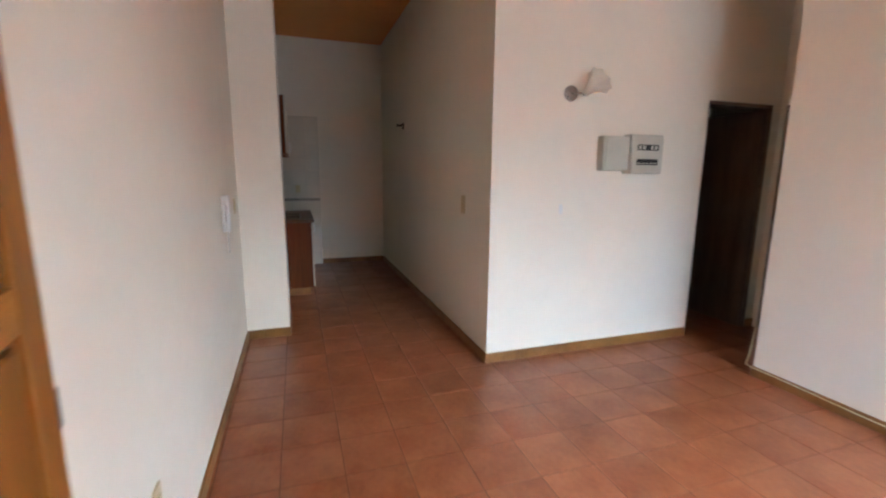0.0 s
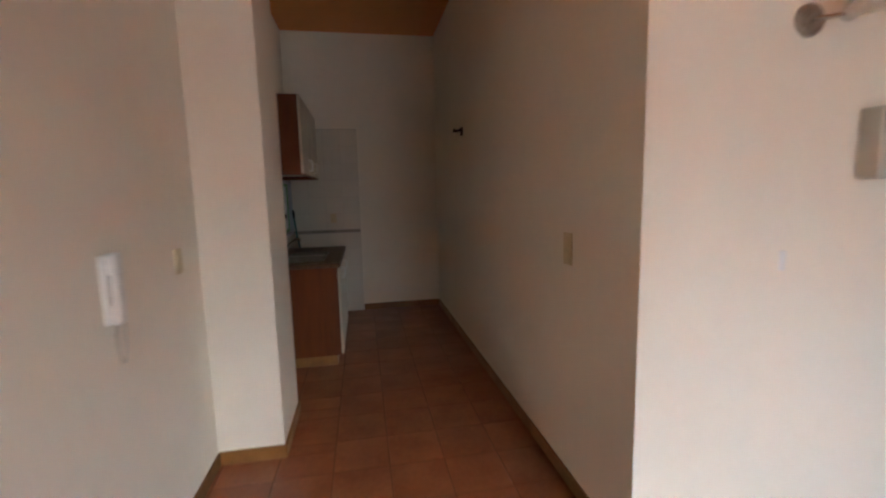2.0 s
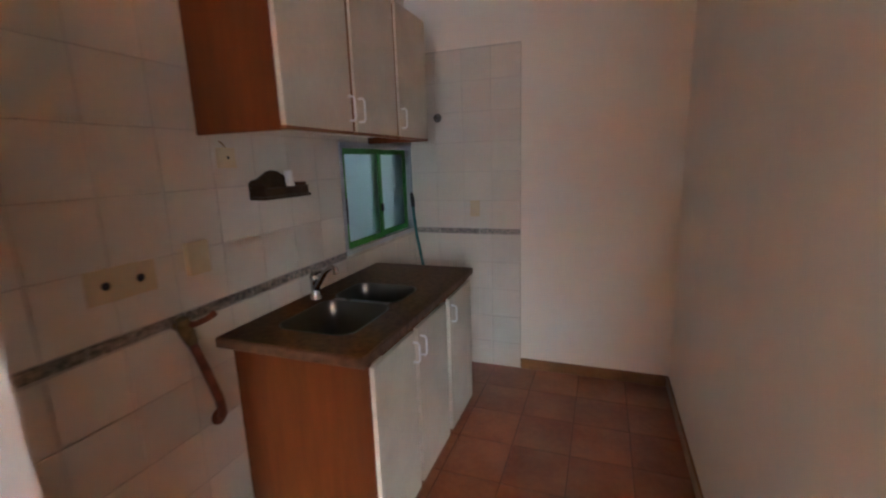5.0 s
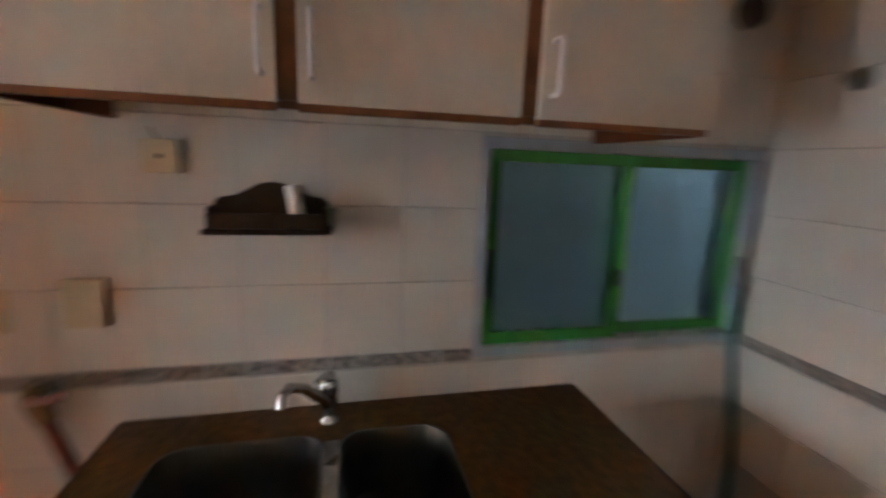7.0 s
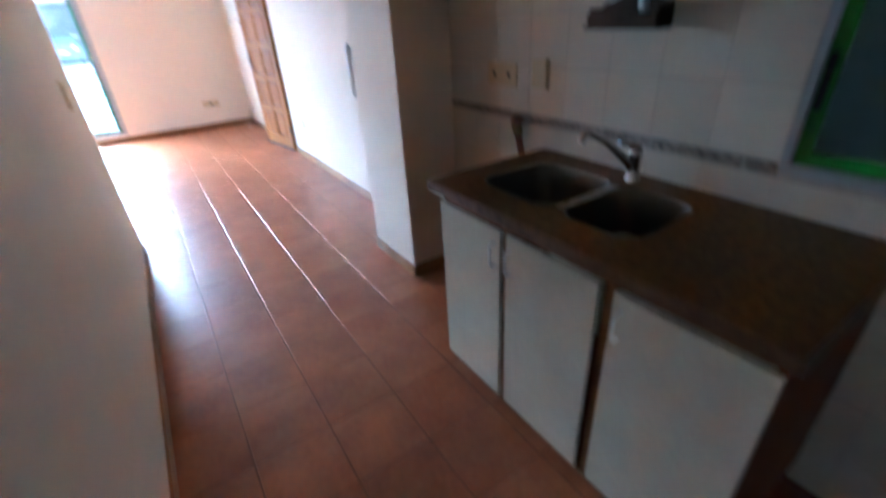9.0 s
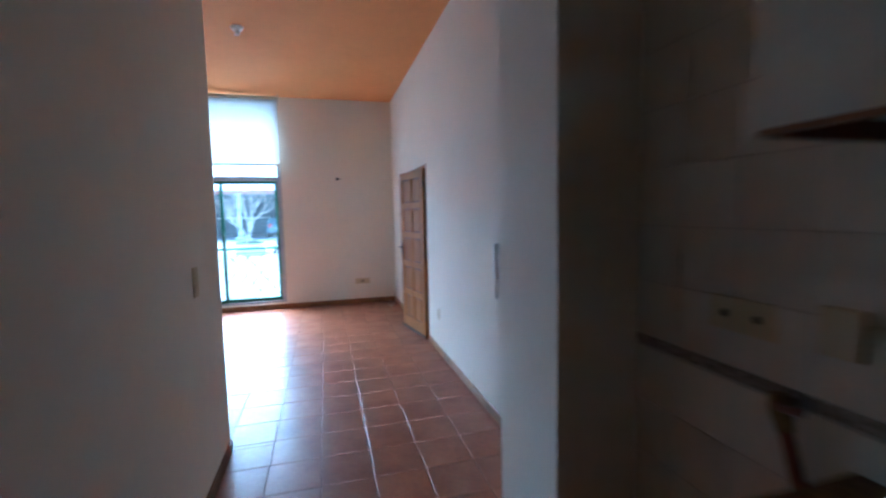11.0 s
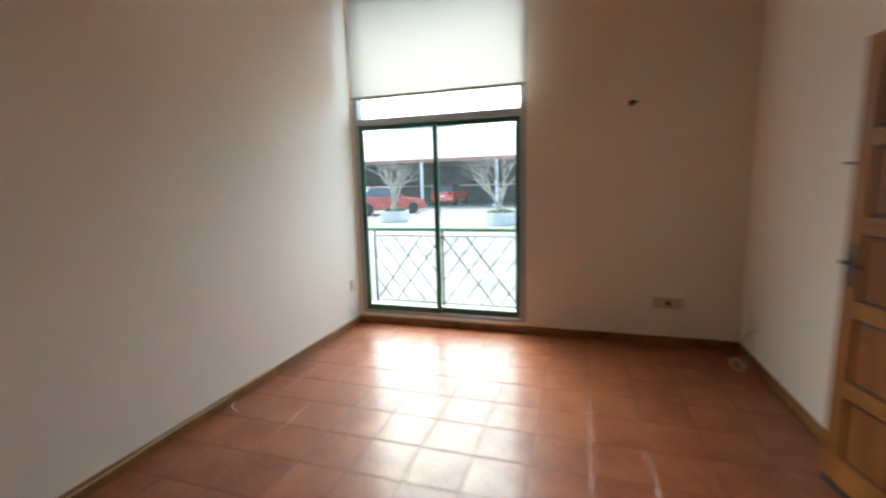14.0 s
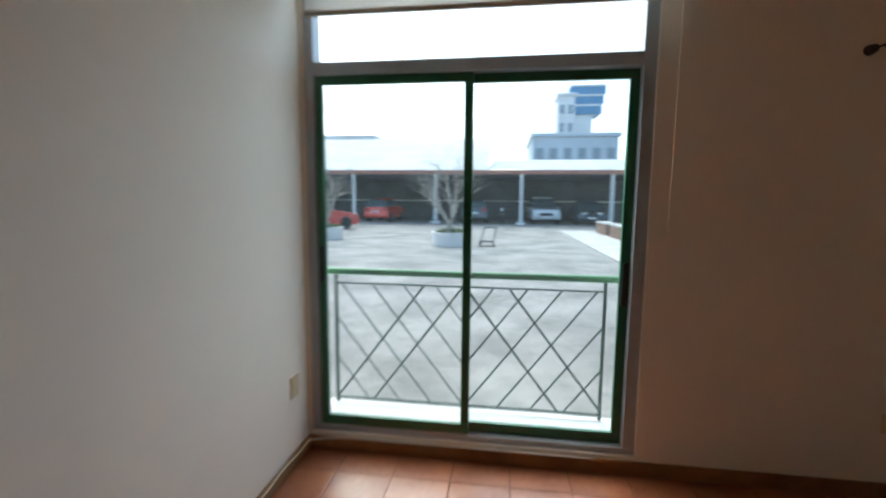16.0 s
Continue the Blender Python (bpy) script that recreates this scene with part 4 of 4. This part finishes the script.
def car(label, paint, at, turn, profile, cabin, length, width):
    """A parked car: profile is the lower body, cabin the glasshouse, both as (share of length, height); +y is its front."""
    m = Matrix.Translation(at) @ Matrix.Rotation(radians(turn), 4, "Z")
    top = thing("car", label, "car", "parked cars", base=at)

    def put(nm, bm, mt, parent, lab="", smooth=False):
        bmesh.ops.transform(bm, matrix=m, verts=bm.verts[:])
        return child(nm, bm, mt, parent, lab, smooth) if parent is top else part(nm, bm, mt, parent, lab, smooth)

    def shell(outline, half_low, half_high, z_low, z_high):
        bm = bmesh.new()
        sides = []
        for sgn in (-1, 1):
            sides.append([bm.verts.new((sgn * (half_low + (half_high - half_low) * (z - z_low) / max(z_high - z_low, 0.01)), (s - 0.5) * length, z)) for s, z in outline])
        bm.faces.new(sides[0])
        bm.faces.new(sides[1][::-1])
        n = len(outline)
        for k in range(n):
            bm.faces.new((sides[0][k], sides[0][(k + 1) % n], sides[1][(k + 1) % n], sides[1][k]))
        bmesh.ops.recalc_face_normals(bm, faces=bm.faces[:])
        bmesh.ops.bevel(bm, geom=bm.edges[:], offset=0.045, segments=3, affect="EDGES")
        return bm

    w = width / 2
    body = put("body", shell(profile, w, w * 0.95, 0.2, 1.0), paint, top, "", True)
    zc = max(z for s, z in cabin)
    zb = min(z for s, z in cabin)
    put("glasshouse", shell(cabin, w * 0.92, w * 0.74, zb, zc), CAR_GLASS, top, "tinted windows", True)
    r0, r1 = [s for s, z in cabin if z > zc - 0.06][0], [s for s, z in cabin if z > zc - 0.06][-1]
    put("roof", box(-w * 0.72, (min(r0, r1) - 0.5) * length, zc - 0.02, w * 0.72, (max(r0, r1) - 0.5) * length, zc + 0.03, 0.02, 2), paint, top, "", True)
    for sgn in (-1, 1):
        for s in (0.19, 0.81):
            wy = (s - 0.5) * length
            x0 = sgn * (w - 0.2)
            bm = lathe([(0.205, 0.0), (0.29, 0.0), (0.315, 0.03), (0.315, 0.18), (0.29, 0.21), (0.205, 0.21)], 22, "x", (x0 if sgn > 0 else x0 - 0.21, wy, 0.315))
            wheel = put("wheel", bm, TYRE, top, "black tyre", True)
            put("rim", lathe([(0.0, 0.03), (0.06, 0.02), (0.20, 0.035), (0.208, 0.06), (0.208, 0.15), (0.20, 0.175), (0.06, 0.19), (0.0, 0.18)], 18, "x", (x0 if sgn > 0 else x0 - 0.21, wy, 0.315)), CHROME, wheel, "", True)
        zl = 0.72
        put("headlight", box(sgn * w * 0.52 - 0.16, length / 2 - 0.16, zl - 0.07, sgn * w * 0.52 + 0.16, length / 2 - 0.01, zl + 0.06, 0.03, 2), LENS, top)
        put("tail_light", box(sgn * w * 0.70 - 0.10, -length / 2 + 0.005, zl, sgn * w * 0.70 + 0.10, -length / 2 + 0.12, zl + 0.28, 0.03, 2), RED_LENS, top)
        put("mirror", box(sgn * (w + 0.06) - 0.08, length * 0.12, 0.93, sgn * (w + 0.06) + 0.08, length * 0.12 + 0.08, 1.05, 0.025, 2), paint, top)
    put("grille", box(-w * 0.45, length / 2 - 0.05, 0.52, w * 0.45, length / 2 + 0.008, 0.70, 0.01), BLACKP, top)
    put("number_plate", box(-0.22, length / 2 - 0.02, 0.38, 0.22, length / 2 + 0.014, 0.48, 0.004), WHITEP, top)
    put("number_plate", box(-0.22, -length / 2 - 0.012, 0.62, 0.22, -length / 2 + 0.03, 0.72, 0.004), WHITEP, top)
    return top


SEDAN = [(0.0, 0.36), (0.03, 0.25), (0.97, 0.22), (1.0, 0.40), (0.985, 0.72), (0.90, 0.83), (0.70, 0.93), (0.18, 0.96), (0.015, 0.92)]
SEDAN_CAB = [(0.14, 0.93), (0.24, 1.40), (0.52, 1.44), (0.72, 0.92)]
HATCH = [(0.0, 0.38), (0.03, 0.25), (0.97, 0.24), (1.0, 0.42), (0.985, 0.78), (0.88, 0.90), (0.74, 0.98), (0.02, 0.98)]
HATCH_CAB = [(0.02, 0.95), (0.09, 1.42), (0.52, 1.50), (0.78, 0.95)]
SUV = [(0.0, 0.42), (0.03, 0.30), (0.97, 0.28), (1.0, 0.46), (0.985, 0.92), (0.80, 1.02), (0.02, 1.06)]
SUV_CAB = [(0.03, 1.03), (0.10, 1.60), (0.54, 1.66), (0.74, 1.01)]
car("bright red hatchback parked under the carport", CAR_ORANGE, (8.9, -31.9, GZ), 180 - 4, HATCH, HATCH_CAB, 3.8, 1.66)
car("silver white car parked nose out under the carport", CAR_WHITE, (-1.95, -32.4, GZ), 2, SUV, SUV_CAB, 4.4, 1.8)
car("dark grey car parked nose out under the carport", CAR_DARK, (-4.85, -32.0, GZ), -3, SEDAN, SEDAN_CAB, 4.4, 1.76)
car("dark car parked nose in behind the bare tree", CAR_DARK, (2.6, -32.0, GZ), 183, HATCH, HATCH_CAB, 3.9, 1.7)
car("dark red car parked in the open yard", CAR_RED, (9.75, -22.0, GZ), 141, SEDAN, SEDAN_CAB, 4.3, 1.72)

# carport
YC = -29.2
cp = thing("carport", "long carport with white posts and a pale corrugated roof", "carport", base=(4, -33, GZ))
for k in range(-4, 8):
    x = -0.40 + 5.3 * k
    bm = box(x - 0.09, YC - 0.09, GZ, x + 0.09, YC + 0.09, 3.0, 0.008)
    add_box(bm, x - 0.28, YC - 0.28, GZ, x + 0.28, YC + 0.28, GZ + 0.14, 0.02)
    child("post", bm, STONE, cp)
child("fascia", box(-23, YC - 0.08, 3.0, 38, YC + 0.16, 3.24, 0.01), BRICKP, cp, "reddish painted fascia beam")
for x0, x1, ridge in ((1.6, 38.3, 6.75), (-23.3, 1.6, 4.9)):      # the roof steps down at one end
    bm = bmesh.new()
    cols = int((x1 - x0) * 6)
    for y, z in ((YC + 0.35, 3.25), (YC - 11.5, ridge)):
        for k in range(cols + 1):
            bm.verts.new((x0 + (x1 - x0) * k / cols, y, z + (0.012 if k % 2 else 0.0)))
    bm.verts.ensure_lookup_table()
    for k in range(cols):
        bm.faces.new((bm.verts[k], bm.verts[k + 1], bm.verts[cols + 2 + k], bm.verts[cols + 1 + k]))
    bmesh.ops.solidify(bm, geom=bm.faces[:], thickness=0.02)
    child("roof", bm, ROOFING, cp, "pale corrugated sheet roof")
child("gable", box(1.55, YC - 11.5, 4.9, 1.6, YC - 11.3, 6.75), ROOFING, cp)
child("back_wall", box(-23, YC - 6.6, GZ, 38, YC - 6.4, 3.4), SHADEWALL, cp, "back wall coloured dark for the shade under the roof")
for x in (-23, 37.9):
    child("end_wall", box(x, YC - 6.4, GZ, x + 0.15, YC - 0.4, 3.2), SHADEWALL, cp)
child("lining", box(-23, YC - 6.4, 2.92, 38, YC - 0.1, 2.97), SHADEWALL, cp, "underside coloured dark for shade")
child("wall_rail", box(-22.8, YC - 6.38, 1.3, 37.8, YC - 6.28, 1.42), CONC, cp)

# motorcycle under the carport
mc = thing("motorcycle", "dark motorcycle parked under the carport", "motorcycle", base=(0.75, -31.0, GZ))
for y in (-31.65, -30.35):
    child("wheel", lathe([(0.20, -0.05), (0.29, -0.05), (0.31, 0.0), (0.29, 0.05), (0.20, 0.05), (0.20, -0.05)], 20, "x", (0.75, y, GZ + 0.31)), TYRE, mc, "", True)
    child("rim", lathe([(0.0, -0.04), (0.05, -0.04), (0.2, -0.015), (0.2, 0.015), (0.05, 0.04), (0.0, 0.04)], 16, "x", (0.75, y, GZ + 0.31)), CHROME, mc, "", True)
child("engine", box(0.60, -31.2, GZ + 0.30, 0.90, -30.8, GZ + 0.62, 0.05, 2), STEEL, mc, "", True)
child("fuel_tank", box(0.60, -31.0, GZ + 0.68, 0.90, -30.6, GZ + 0.95, 0.08, 3), CAR_DARK, mc, "", True)
child("seat", box(0.62, -31.75, GZ + 0.70, 0.88, -31.0, GZ + 0.82, 0.04, 2), BLACKP, mc, "", True)
child("fork", tube([(0.75, -30.35, GZ + 0.31), (0.75, -30.62, GZ + 1.0)], 0.05, 8), STEEL, mc, "", True)
child("handlebar", tube([(0.40, -30.75, GZ + 1.05), (0.60, -30.62, GZ + 1.03), (0.90, -30.62, GZ + 1.03), (1.10, -30.75, GZ + 1.05)], 0.018, 8), BLACKP, mc, "", True)
child("headlight", lathe([(0.0, 0.1), (0.09, 0.08), (0.10, 0.0), (0.0, -0.05)], 16, "y", (0.75, -30.5, GZ + 0.88)), LENS, mc, "", True)


def branches(bm, p, d, r, length, depth, rng):
    """Tapered limbs that fork and thin out."""
    steps = 3
    pts, rr = [p], [r]
    for k in range(steps):
        d = (d + Vector((rng.uniform(-1, 1), rng.uniform(-1, 1), rng.uniform(-0.3, 0.5))) * 0.22).normalized()
        p = p + d * (length / steps)
        pts.append(p)
        rr.append(r * (1 - 0.42 * (k + 1) / steps))
    add_tube(bm, pts, r, 6 if depth > 1 else 4, rr)
    if depth == 0:
        return
    for _ in range(rng.choice((2, 3, 3))):
        nd = (d + Vector((rng.uniform(-1, 1), rng.uniform(-1, 1), rng.uniform(-0.35, 0.55))) * 0.85).normalized()
        branches(bm, pts[rng.choice((2, 3, 3))], nd, rr[-1] * 0.8, length * rng.uniform(0.6, 0.85), depth - 1, rng)


def bare_tree(at, seed, height):
    """A pruned tree whose stems fan out from close above the ground."""
    rng = random.Random(seed)
    top = thing("tree", "bare pale-barked tree with stems fanning out low", "tree", "bare trees", base=at)
    a = Vector(at)
    fork = a + Vector((0.02, 0.01, 0.32))
    child("trunk", tube([a, a + Vector((0.03, 0, 0.15)), fork], 0.12, 10, [0.17, 0.14, 0.13]), BARK, top, "", True)
    for k in range(7):
        ang = 2 * math.pi * (k + rng.uniform(-0.3, 0.3)) / 7
        lean = rng.uniform(0.25, 0.75)
        d = Vector((lean * math.cos(ang), lean * math.sin(ang), 1)).normalized()
        limb = bmesh.new()
        branches(limb, fork - Vector((0, 0, rng.uniform(0.02, 0.15))), d, 0.055, height * rng.uniform(0.42, 0.55), 4, rng)
        child("limb", limb, BARK, top, "leafless limb with thin twigs", True)
    return top


def planter(at, r, high, seed):
    top = thing("planter", "round white masonry planter with low plants", "planter", "planters", base=at)
    child("pot", lathe([(0.0, 0.0), (r * 0.92, 0.0), (r, high - 0.08), (r * 1.04, high), (r * 0.88, high), (r * 0.86, high - 0.12), (0.0, high - 0.12)], 28, "z", at), STONE, top, "", True)
    rng = random.Random(seed)
    bm = bmesh.new()
    for _ in range(420):
        ang, rad = rng.uniform(0, 6.283), r * 0.85 * math.sqrt(rng.random())
        c = Vector(at) + Vector((rad * math.cos(ang), rad * math.sin(ang), high - 0.1 + rng.uniform(0, 0.26) * (1 - 0.5 * rad / r)))
        q = Euler((rng.uniform(-1, 1), rng.uniform(-1, 1), rng.uniform(0, 6.28))).to_matrix()
        s_ = rng.uniform(0.05, 0.10)
        bm.faces.new([bm.verts.new(c + q @ Vector(v) * s_) for v in ((-0.35, 0, 0), (0, -0.9, 0.1), (0.35, 0, 0), (0, 0.9, 0.15))])
    child("foliage", bm, LEAF, top, "low yellow-green leaves")


for at, r, seed in (((2.35, -16.25, GZ), 0.62, 3), ((7.2, -17.6, GZ), 0.62, 9)):
    planter(at, r, 0.44, seed)
    bare_tree((at[0], at[1], GZ + 0.33), seed, 1.75)

# folding pushcart left by the planter
CTX, CTY = 1.18, -16.2
ct = thing("pushcart", "small dark folding pushcart standing by the planter", "cart", base=(CTX, CTY, GZ))
for dx in (-0.20, 0.20):
    for dy in (-0.25, 0.25):
        child("wheel", lathe([(0.0, -0.02), (0.09, -0.02), (0.10, 0.0), (0.09, 0.02), (0.0, 0.02)], 14, "x", (CTX + dx, CTY + dy, GZ + 0.10)), TYRE, ct, "", True)
    child("frame", tube([(CTX + dx, CTY - 0.25, GZ + 0.12), (CTX + dx, CTY + 0.25, GZ + 0.14), (CTX + dx - 0.04, CTY + 0.1, GZ + 0.32), (CTX + dx - 0.10, CTY - 0.15, GZ + 0.60)], 0.022, 6), BLACKP, ct, "", True)
child("handle", tube([(CTX - 0.30, CTY - 0.15, GZ + 0.60), (CTX + 0.10, CTY - 0.15, GZ + 0.60)], 0.018, 6), BLACKP, ct, "", True)
child("basket", box(CTX - 0.19, CTY - 0.22, GZ + 0.14, CTX + 0.19, CTY + 0.18, GZ + 0.19, 0.01), BLACKP, ct)

# low masonry walls beside the pavement
for k in range(5):
    bx = -3.9 + 0.02 * k
    y = -12.5 - 2.4 * k
    lw = thing("garden_wall", "low brown masonry wall with a pale coping", "low wall", "low walls", base=(bx, y, GZ + 0.04))
    child("masonry", box(bx - 0.2, y - 0.95, GZ + 0.04, bx + 0.2, y + 0.95, GZ + 0.50, 0.01), material("brown_masonry", (0.24, 0.15, 0.11), 0.9, vary=0.3, scale=8, bump=0.4) if k == 0 else bpy.data.materials["brown_masonry"], lw)
    child("coping", box(bx - 0.24, y - 0.99, GZ + 0.50, bx + 0.24, y + 0.99, GZ + 0.57, 0.012), CONC, lw)


def far_block(label, at, size, floors, bays, mat, roof=None, pane=None):
    """A distant building with its storeys of windows facing the yard."""
    x, y = at
    w, d, h = size
    b = thing("building", label, "building", base=(x, y, GZ))
    child("wall", box(x - w / 2, y - d, GZ, x + w / 2, y, h, 0.05), mat, b)
    child("roof", box(x - w / 2 - 0.3, y - d - 0.3, h, x + w / 2 + 0.3, y + 0.3, h + 0.5, 0.05), roof or FARWALL, b)
    for f in range(floors):
        for k in range(bays):
            wx = x - w / 2 + w * (k + 0.5) / bays
            wz = 1.2 + (h - 1.2) * f / floors
            child("window", box(wx - w / bays * 0.28, y - 0.1, wz, wx + w / bays * 0.28, y + 0.06, wz + (h - 1.2) / floors * 0.5, 0.02), pane or DARKGLASS, b)


far_block("long pale blue building behind the carport", (-8.5, -62), (11, 14, 9.8), 3, 6, FACADE, FACADE)
far_block("grey service tower with a blue top", (-10.4, -86), (3.0, 6, 20.5), 6, 2, FARWALL)
tw = thing("tower", "tall tower with stacked blue panelled decks", "tower", base=(-13.6, -88, GZ))
child("shaft", box(-15.4, -92, GZ, -11.8, -88, 17.5, 0.05), FARWALL, tw)
for k in range(3):
    child("deck", box(-17.0 - 0.3 * k, -93, 17.5 + 1.75 * k, -11.4 + 0.15 * k, -87.4, 18.9 + 1.75 * k, 0.05), BLUEROOF, tw, "blue panelled deck")
    child("ledge", box(-17.1 - 0.3 * k, -93.1, 18.9 + 1.75 * k, -11.3 + 0.15 * k, -87.3, 19.25 + 1.75 * k, 0.03), FARWALL, tw)
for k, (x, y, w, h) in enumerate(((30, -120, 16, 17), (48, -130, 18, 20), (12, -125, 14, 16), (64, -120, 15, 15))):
    far_block("distant apartment block with haze put into its pale colours", (x, y), (w, 12, h), 5, 7, FARWALL, pane=HAZEGLASS)

# ---- floor tiles, wall tiles and border pieces ----
tile_meshes = {}


def tile_mesh(name, w, h, thick, mat):
    """A flat slab w by h with eased upper edges, face towards +z, shared by all of one size."""
    key = (name, round(w, 3), round(h, 3))
    if key not in tile_meshes:
        e = min(0.0033 if name == "floor_tile" else 0.0025, w / 5, h / 5)
        bm = bmesh.new()
        low = [bm.verts.new((x, y, 0)) for x, y in ((-w / 2, -h / 2), (w / 2, -h / 2), (w / 2, h / 2), (-w / 2, h / 2))]
        mid = [bm.verts.new((v.co.x, v.co.y, thick - e * 0.6)) for v in low]
        top = [bm.verts.new((v.co.x - math.copysign(e, v.co.x), v.co.y - math.copysign(e, v.co.y), thick)) for v in low]
        for a, b in ((low, mid), (mid, top)):
            for k in range(4):
                bm.faces.new((a[k], a[(k + 1) % 4], b[(k + 1) % 4], b[k]))
        bm.faces.new(top)
        tile_meshes[key] = mesh_of(name, bm, mat)
    return tile_meshes[key]


def lay(name, parent, me, m):
    ob = new(name, me)
    ob.parent = parent
    ob.matrix_basis = m
    return ob


random.seed(11)
AREAS = ((XL, YW, XR, YB), (XL, YB, 0.0, YP0), (XP, YP0, 0.0, YP1), (XL, YP1, 0.0, YK), (XR, YH, XH, YB), (HX0, YB, HX1, 0.9))


def inside(x, y):
    return any(a <= x <= c and b <= y <= d for a, b, c, d in AREAS)


PITCH, JOINT = 0.297, 0.005
for i in range(-8, 12):
    for j in range(-12, 24):
        x0, y0 = -0.262 + PITCH * i, -1.867 + PITCH * j
        x1, y1 = x0 + PITCH, y0 + PITCH
        if all(inside(x, y) for x in (x0, (x0 + x1) / 2, x1) for y in (y0, (y0 + y1) / 2, y1)):
            pieces = [(x0, y0, x1, y1)]
        else:
            pieces = []
            for a, b, c, d in AREAS:
                p = (max(x0, a), max(y0, b), min(x1, c), min(y1, d))
                if p[2] - p[0] < 0.02 or p[3] - p[1] < 0.02:
                    continue
                if pieces and pieces[-1][0] == p[0] and pieces[-1][2] == p[2] and abs(pieces[-1][3] - p[1]) < 1e-6:
                    pieces[-1] = (*pieces[-1][:3], p[3])
                else:
                    pieces.append(p)
        for a, b, c, d in pieces:
            me = tile_mesh("floor_tile", c - a - JOINT, d - b - JOINT, 0.006, TERRA)
            tilt = Euler((random.gauss(0, 0.0011), random.gauss(0, 0.0011), 0)).to_matrix().to_4x4()
            lay("floor_tile", floor, me, Matrix.Translation(((a + c) / 2, (b + d) / 2, -0.0062 + random.uniform(-0.0004, 0.0004))) @ tilt)

ROWS_LOW = [(max(-0.012 + 0.2 * k, 0.002), 0.188 + 0.2 * k) for k in range(5)]
ROWS_UP = [(1.033 + 0.2 * k, 1.233 + 0.2 * k) for k in range(6)]
ZT = ROWS_UP[-1][1]
part("grout_bed", box(XT - 0.010, YP1, 0, XT - 0.0025, KY0, ZT), WGROUT, wall_kw)
part("grout_bed", box(XT - 0.010, KY0, 0, XT - 0.0025, YK, KZ0), WGROUT, wall_kw)
part("grout_bed", box(XT - 0.010, KY0, KZ1, XT - 0.0025, YK, ZT), WGROUT, wall_kw)
part("grout_bed", box(XT, YK - 0.0075, 0, -0.970, YK, ZT), WGROUT, wall_kn)
FACE_X = Matrix(((0, 0, 1, 0), (1, 0, 0, 0), (0, 1, 0, 0), (0, 0, 0, 1)))      # slab lying on a wall that faces +x
FACE_Y = Matrix(((1, 0, 0, 0), (0, 0, -1, 0), (0, 1, 0, 0), (0, 0, 0, 1)))     # slab lying on a wall that faces -y


def west_piece(name, y0, y1, z0, z1, mat, gap, thick):
    """A tile on the kitchen's window wall, cut round the window."""
    if y1 <= KY0 + 0.02 or z1 <= KZ0 + 0.02 or z0 >= KZ1 - 0.02:
        pass
    elif y0 < KY0 - 0.02:
        y1 = KY0
    elif z0 < KZ0 - 0.02:
        z1 = KZ0
    elif z1 > KZ1 + 0.02:
        z0 = KZ1
    else:
        return
    if y1 - y0 > 0.015 and z1 - z0 > 0.015:
        me = tile_mesh(name, y1 - y0 - gap, z1 - z0 - gap, thick, mat)
        lay(name, wall_kw, me, Matrix.Translation((XT - 0.0025 - 0.0045, (y0 + y1) / 2, (z0 + z1) / 2)) @ FACE_X)


ys = [YP1] + [1.723 + 0.2005 * k for k in range(12)] + [YK - 0.008]
for y0, y1 in zip(ys, ys[1:]):
    for z0, z1 in ROWS_LOW + ROWS_UP:
        west_piece("wall_tile", y0, y1, z0, z1, WTILE, 0.002, 0.007)
bs = [YP1] + [1.828 + 0.3025 * k for k in range(6)]
for y0, y1 in zip(bs, bs[1:]):
    west_piece("border_tile", y0, min(y1, KY0), 0.992, 1.033, LISTEL, 0.007, 0.009)
xs = [XT, -1.57, -1.37, -1.17, -0.970]
for x0, x1 in zip(xs, xs[1:]):
    for z0, z1 in ROWS_LOW + [(z0 - 0.006, z1 - 0.006) for z0, z1 in ROWS_UP]:
        lay("wall_tile", wall_kn, tile_mesh("wall_tile", x1 - x0 - 0.002, z1 - z0 - 0.002, 0.007, WTILE), Matrix.Translation(((x0 + x1) / 2, YK - 0.0045, (z0 + z1) / 2)) @ FACE_Y)
for x0, x1 in ((XT, -1.56), (-1.56, -1.26), (-1.26, -0.970)):
    lay("border_tile", wall_kn, tile_mesh("border_tile", x1 - x0 - 0.007, 0.037, 0.009, LISTEL), Matrix.Translation(((x0 + x1) / 2, YK - 0.0045, 1.0115)) @ FACE_Y)
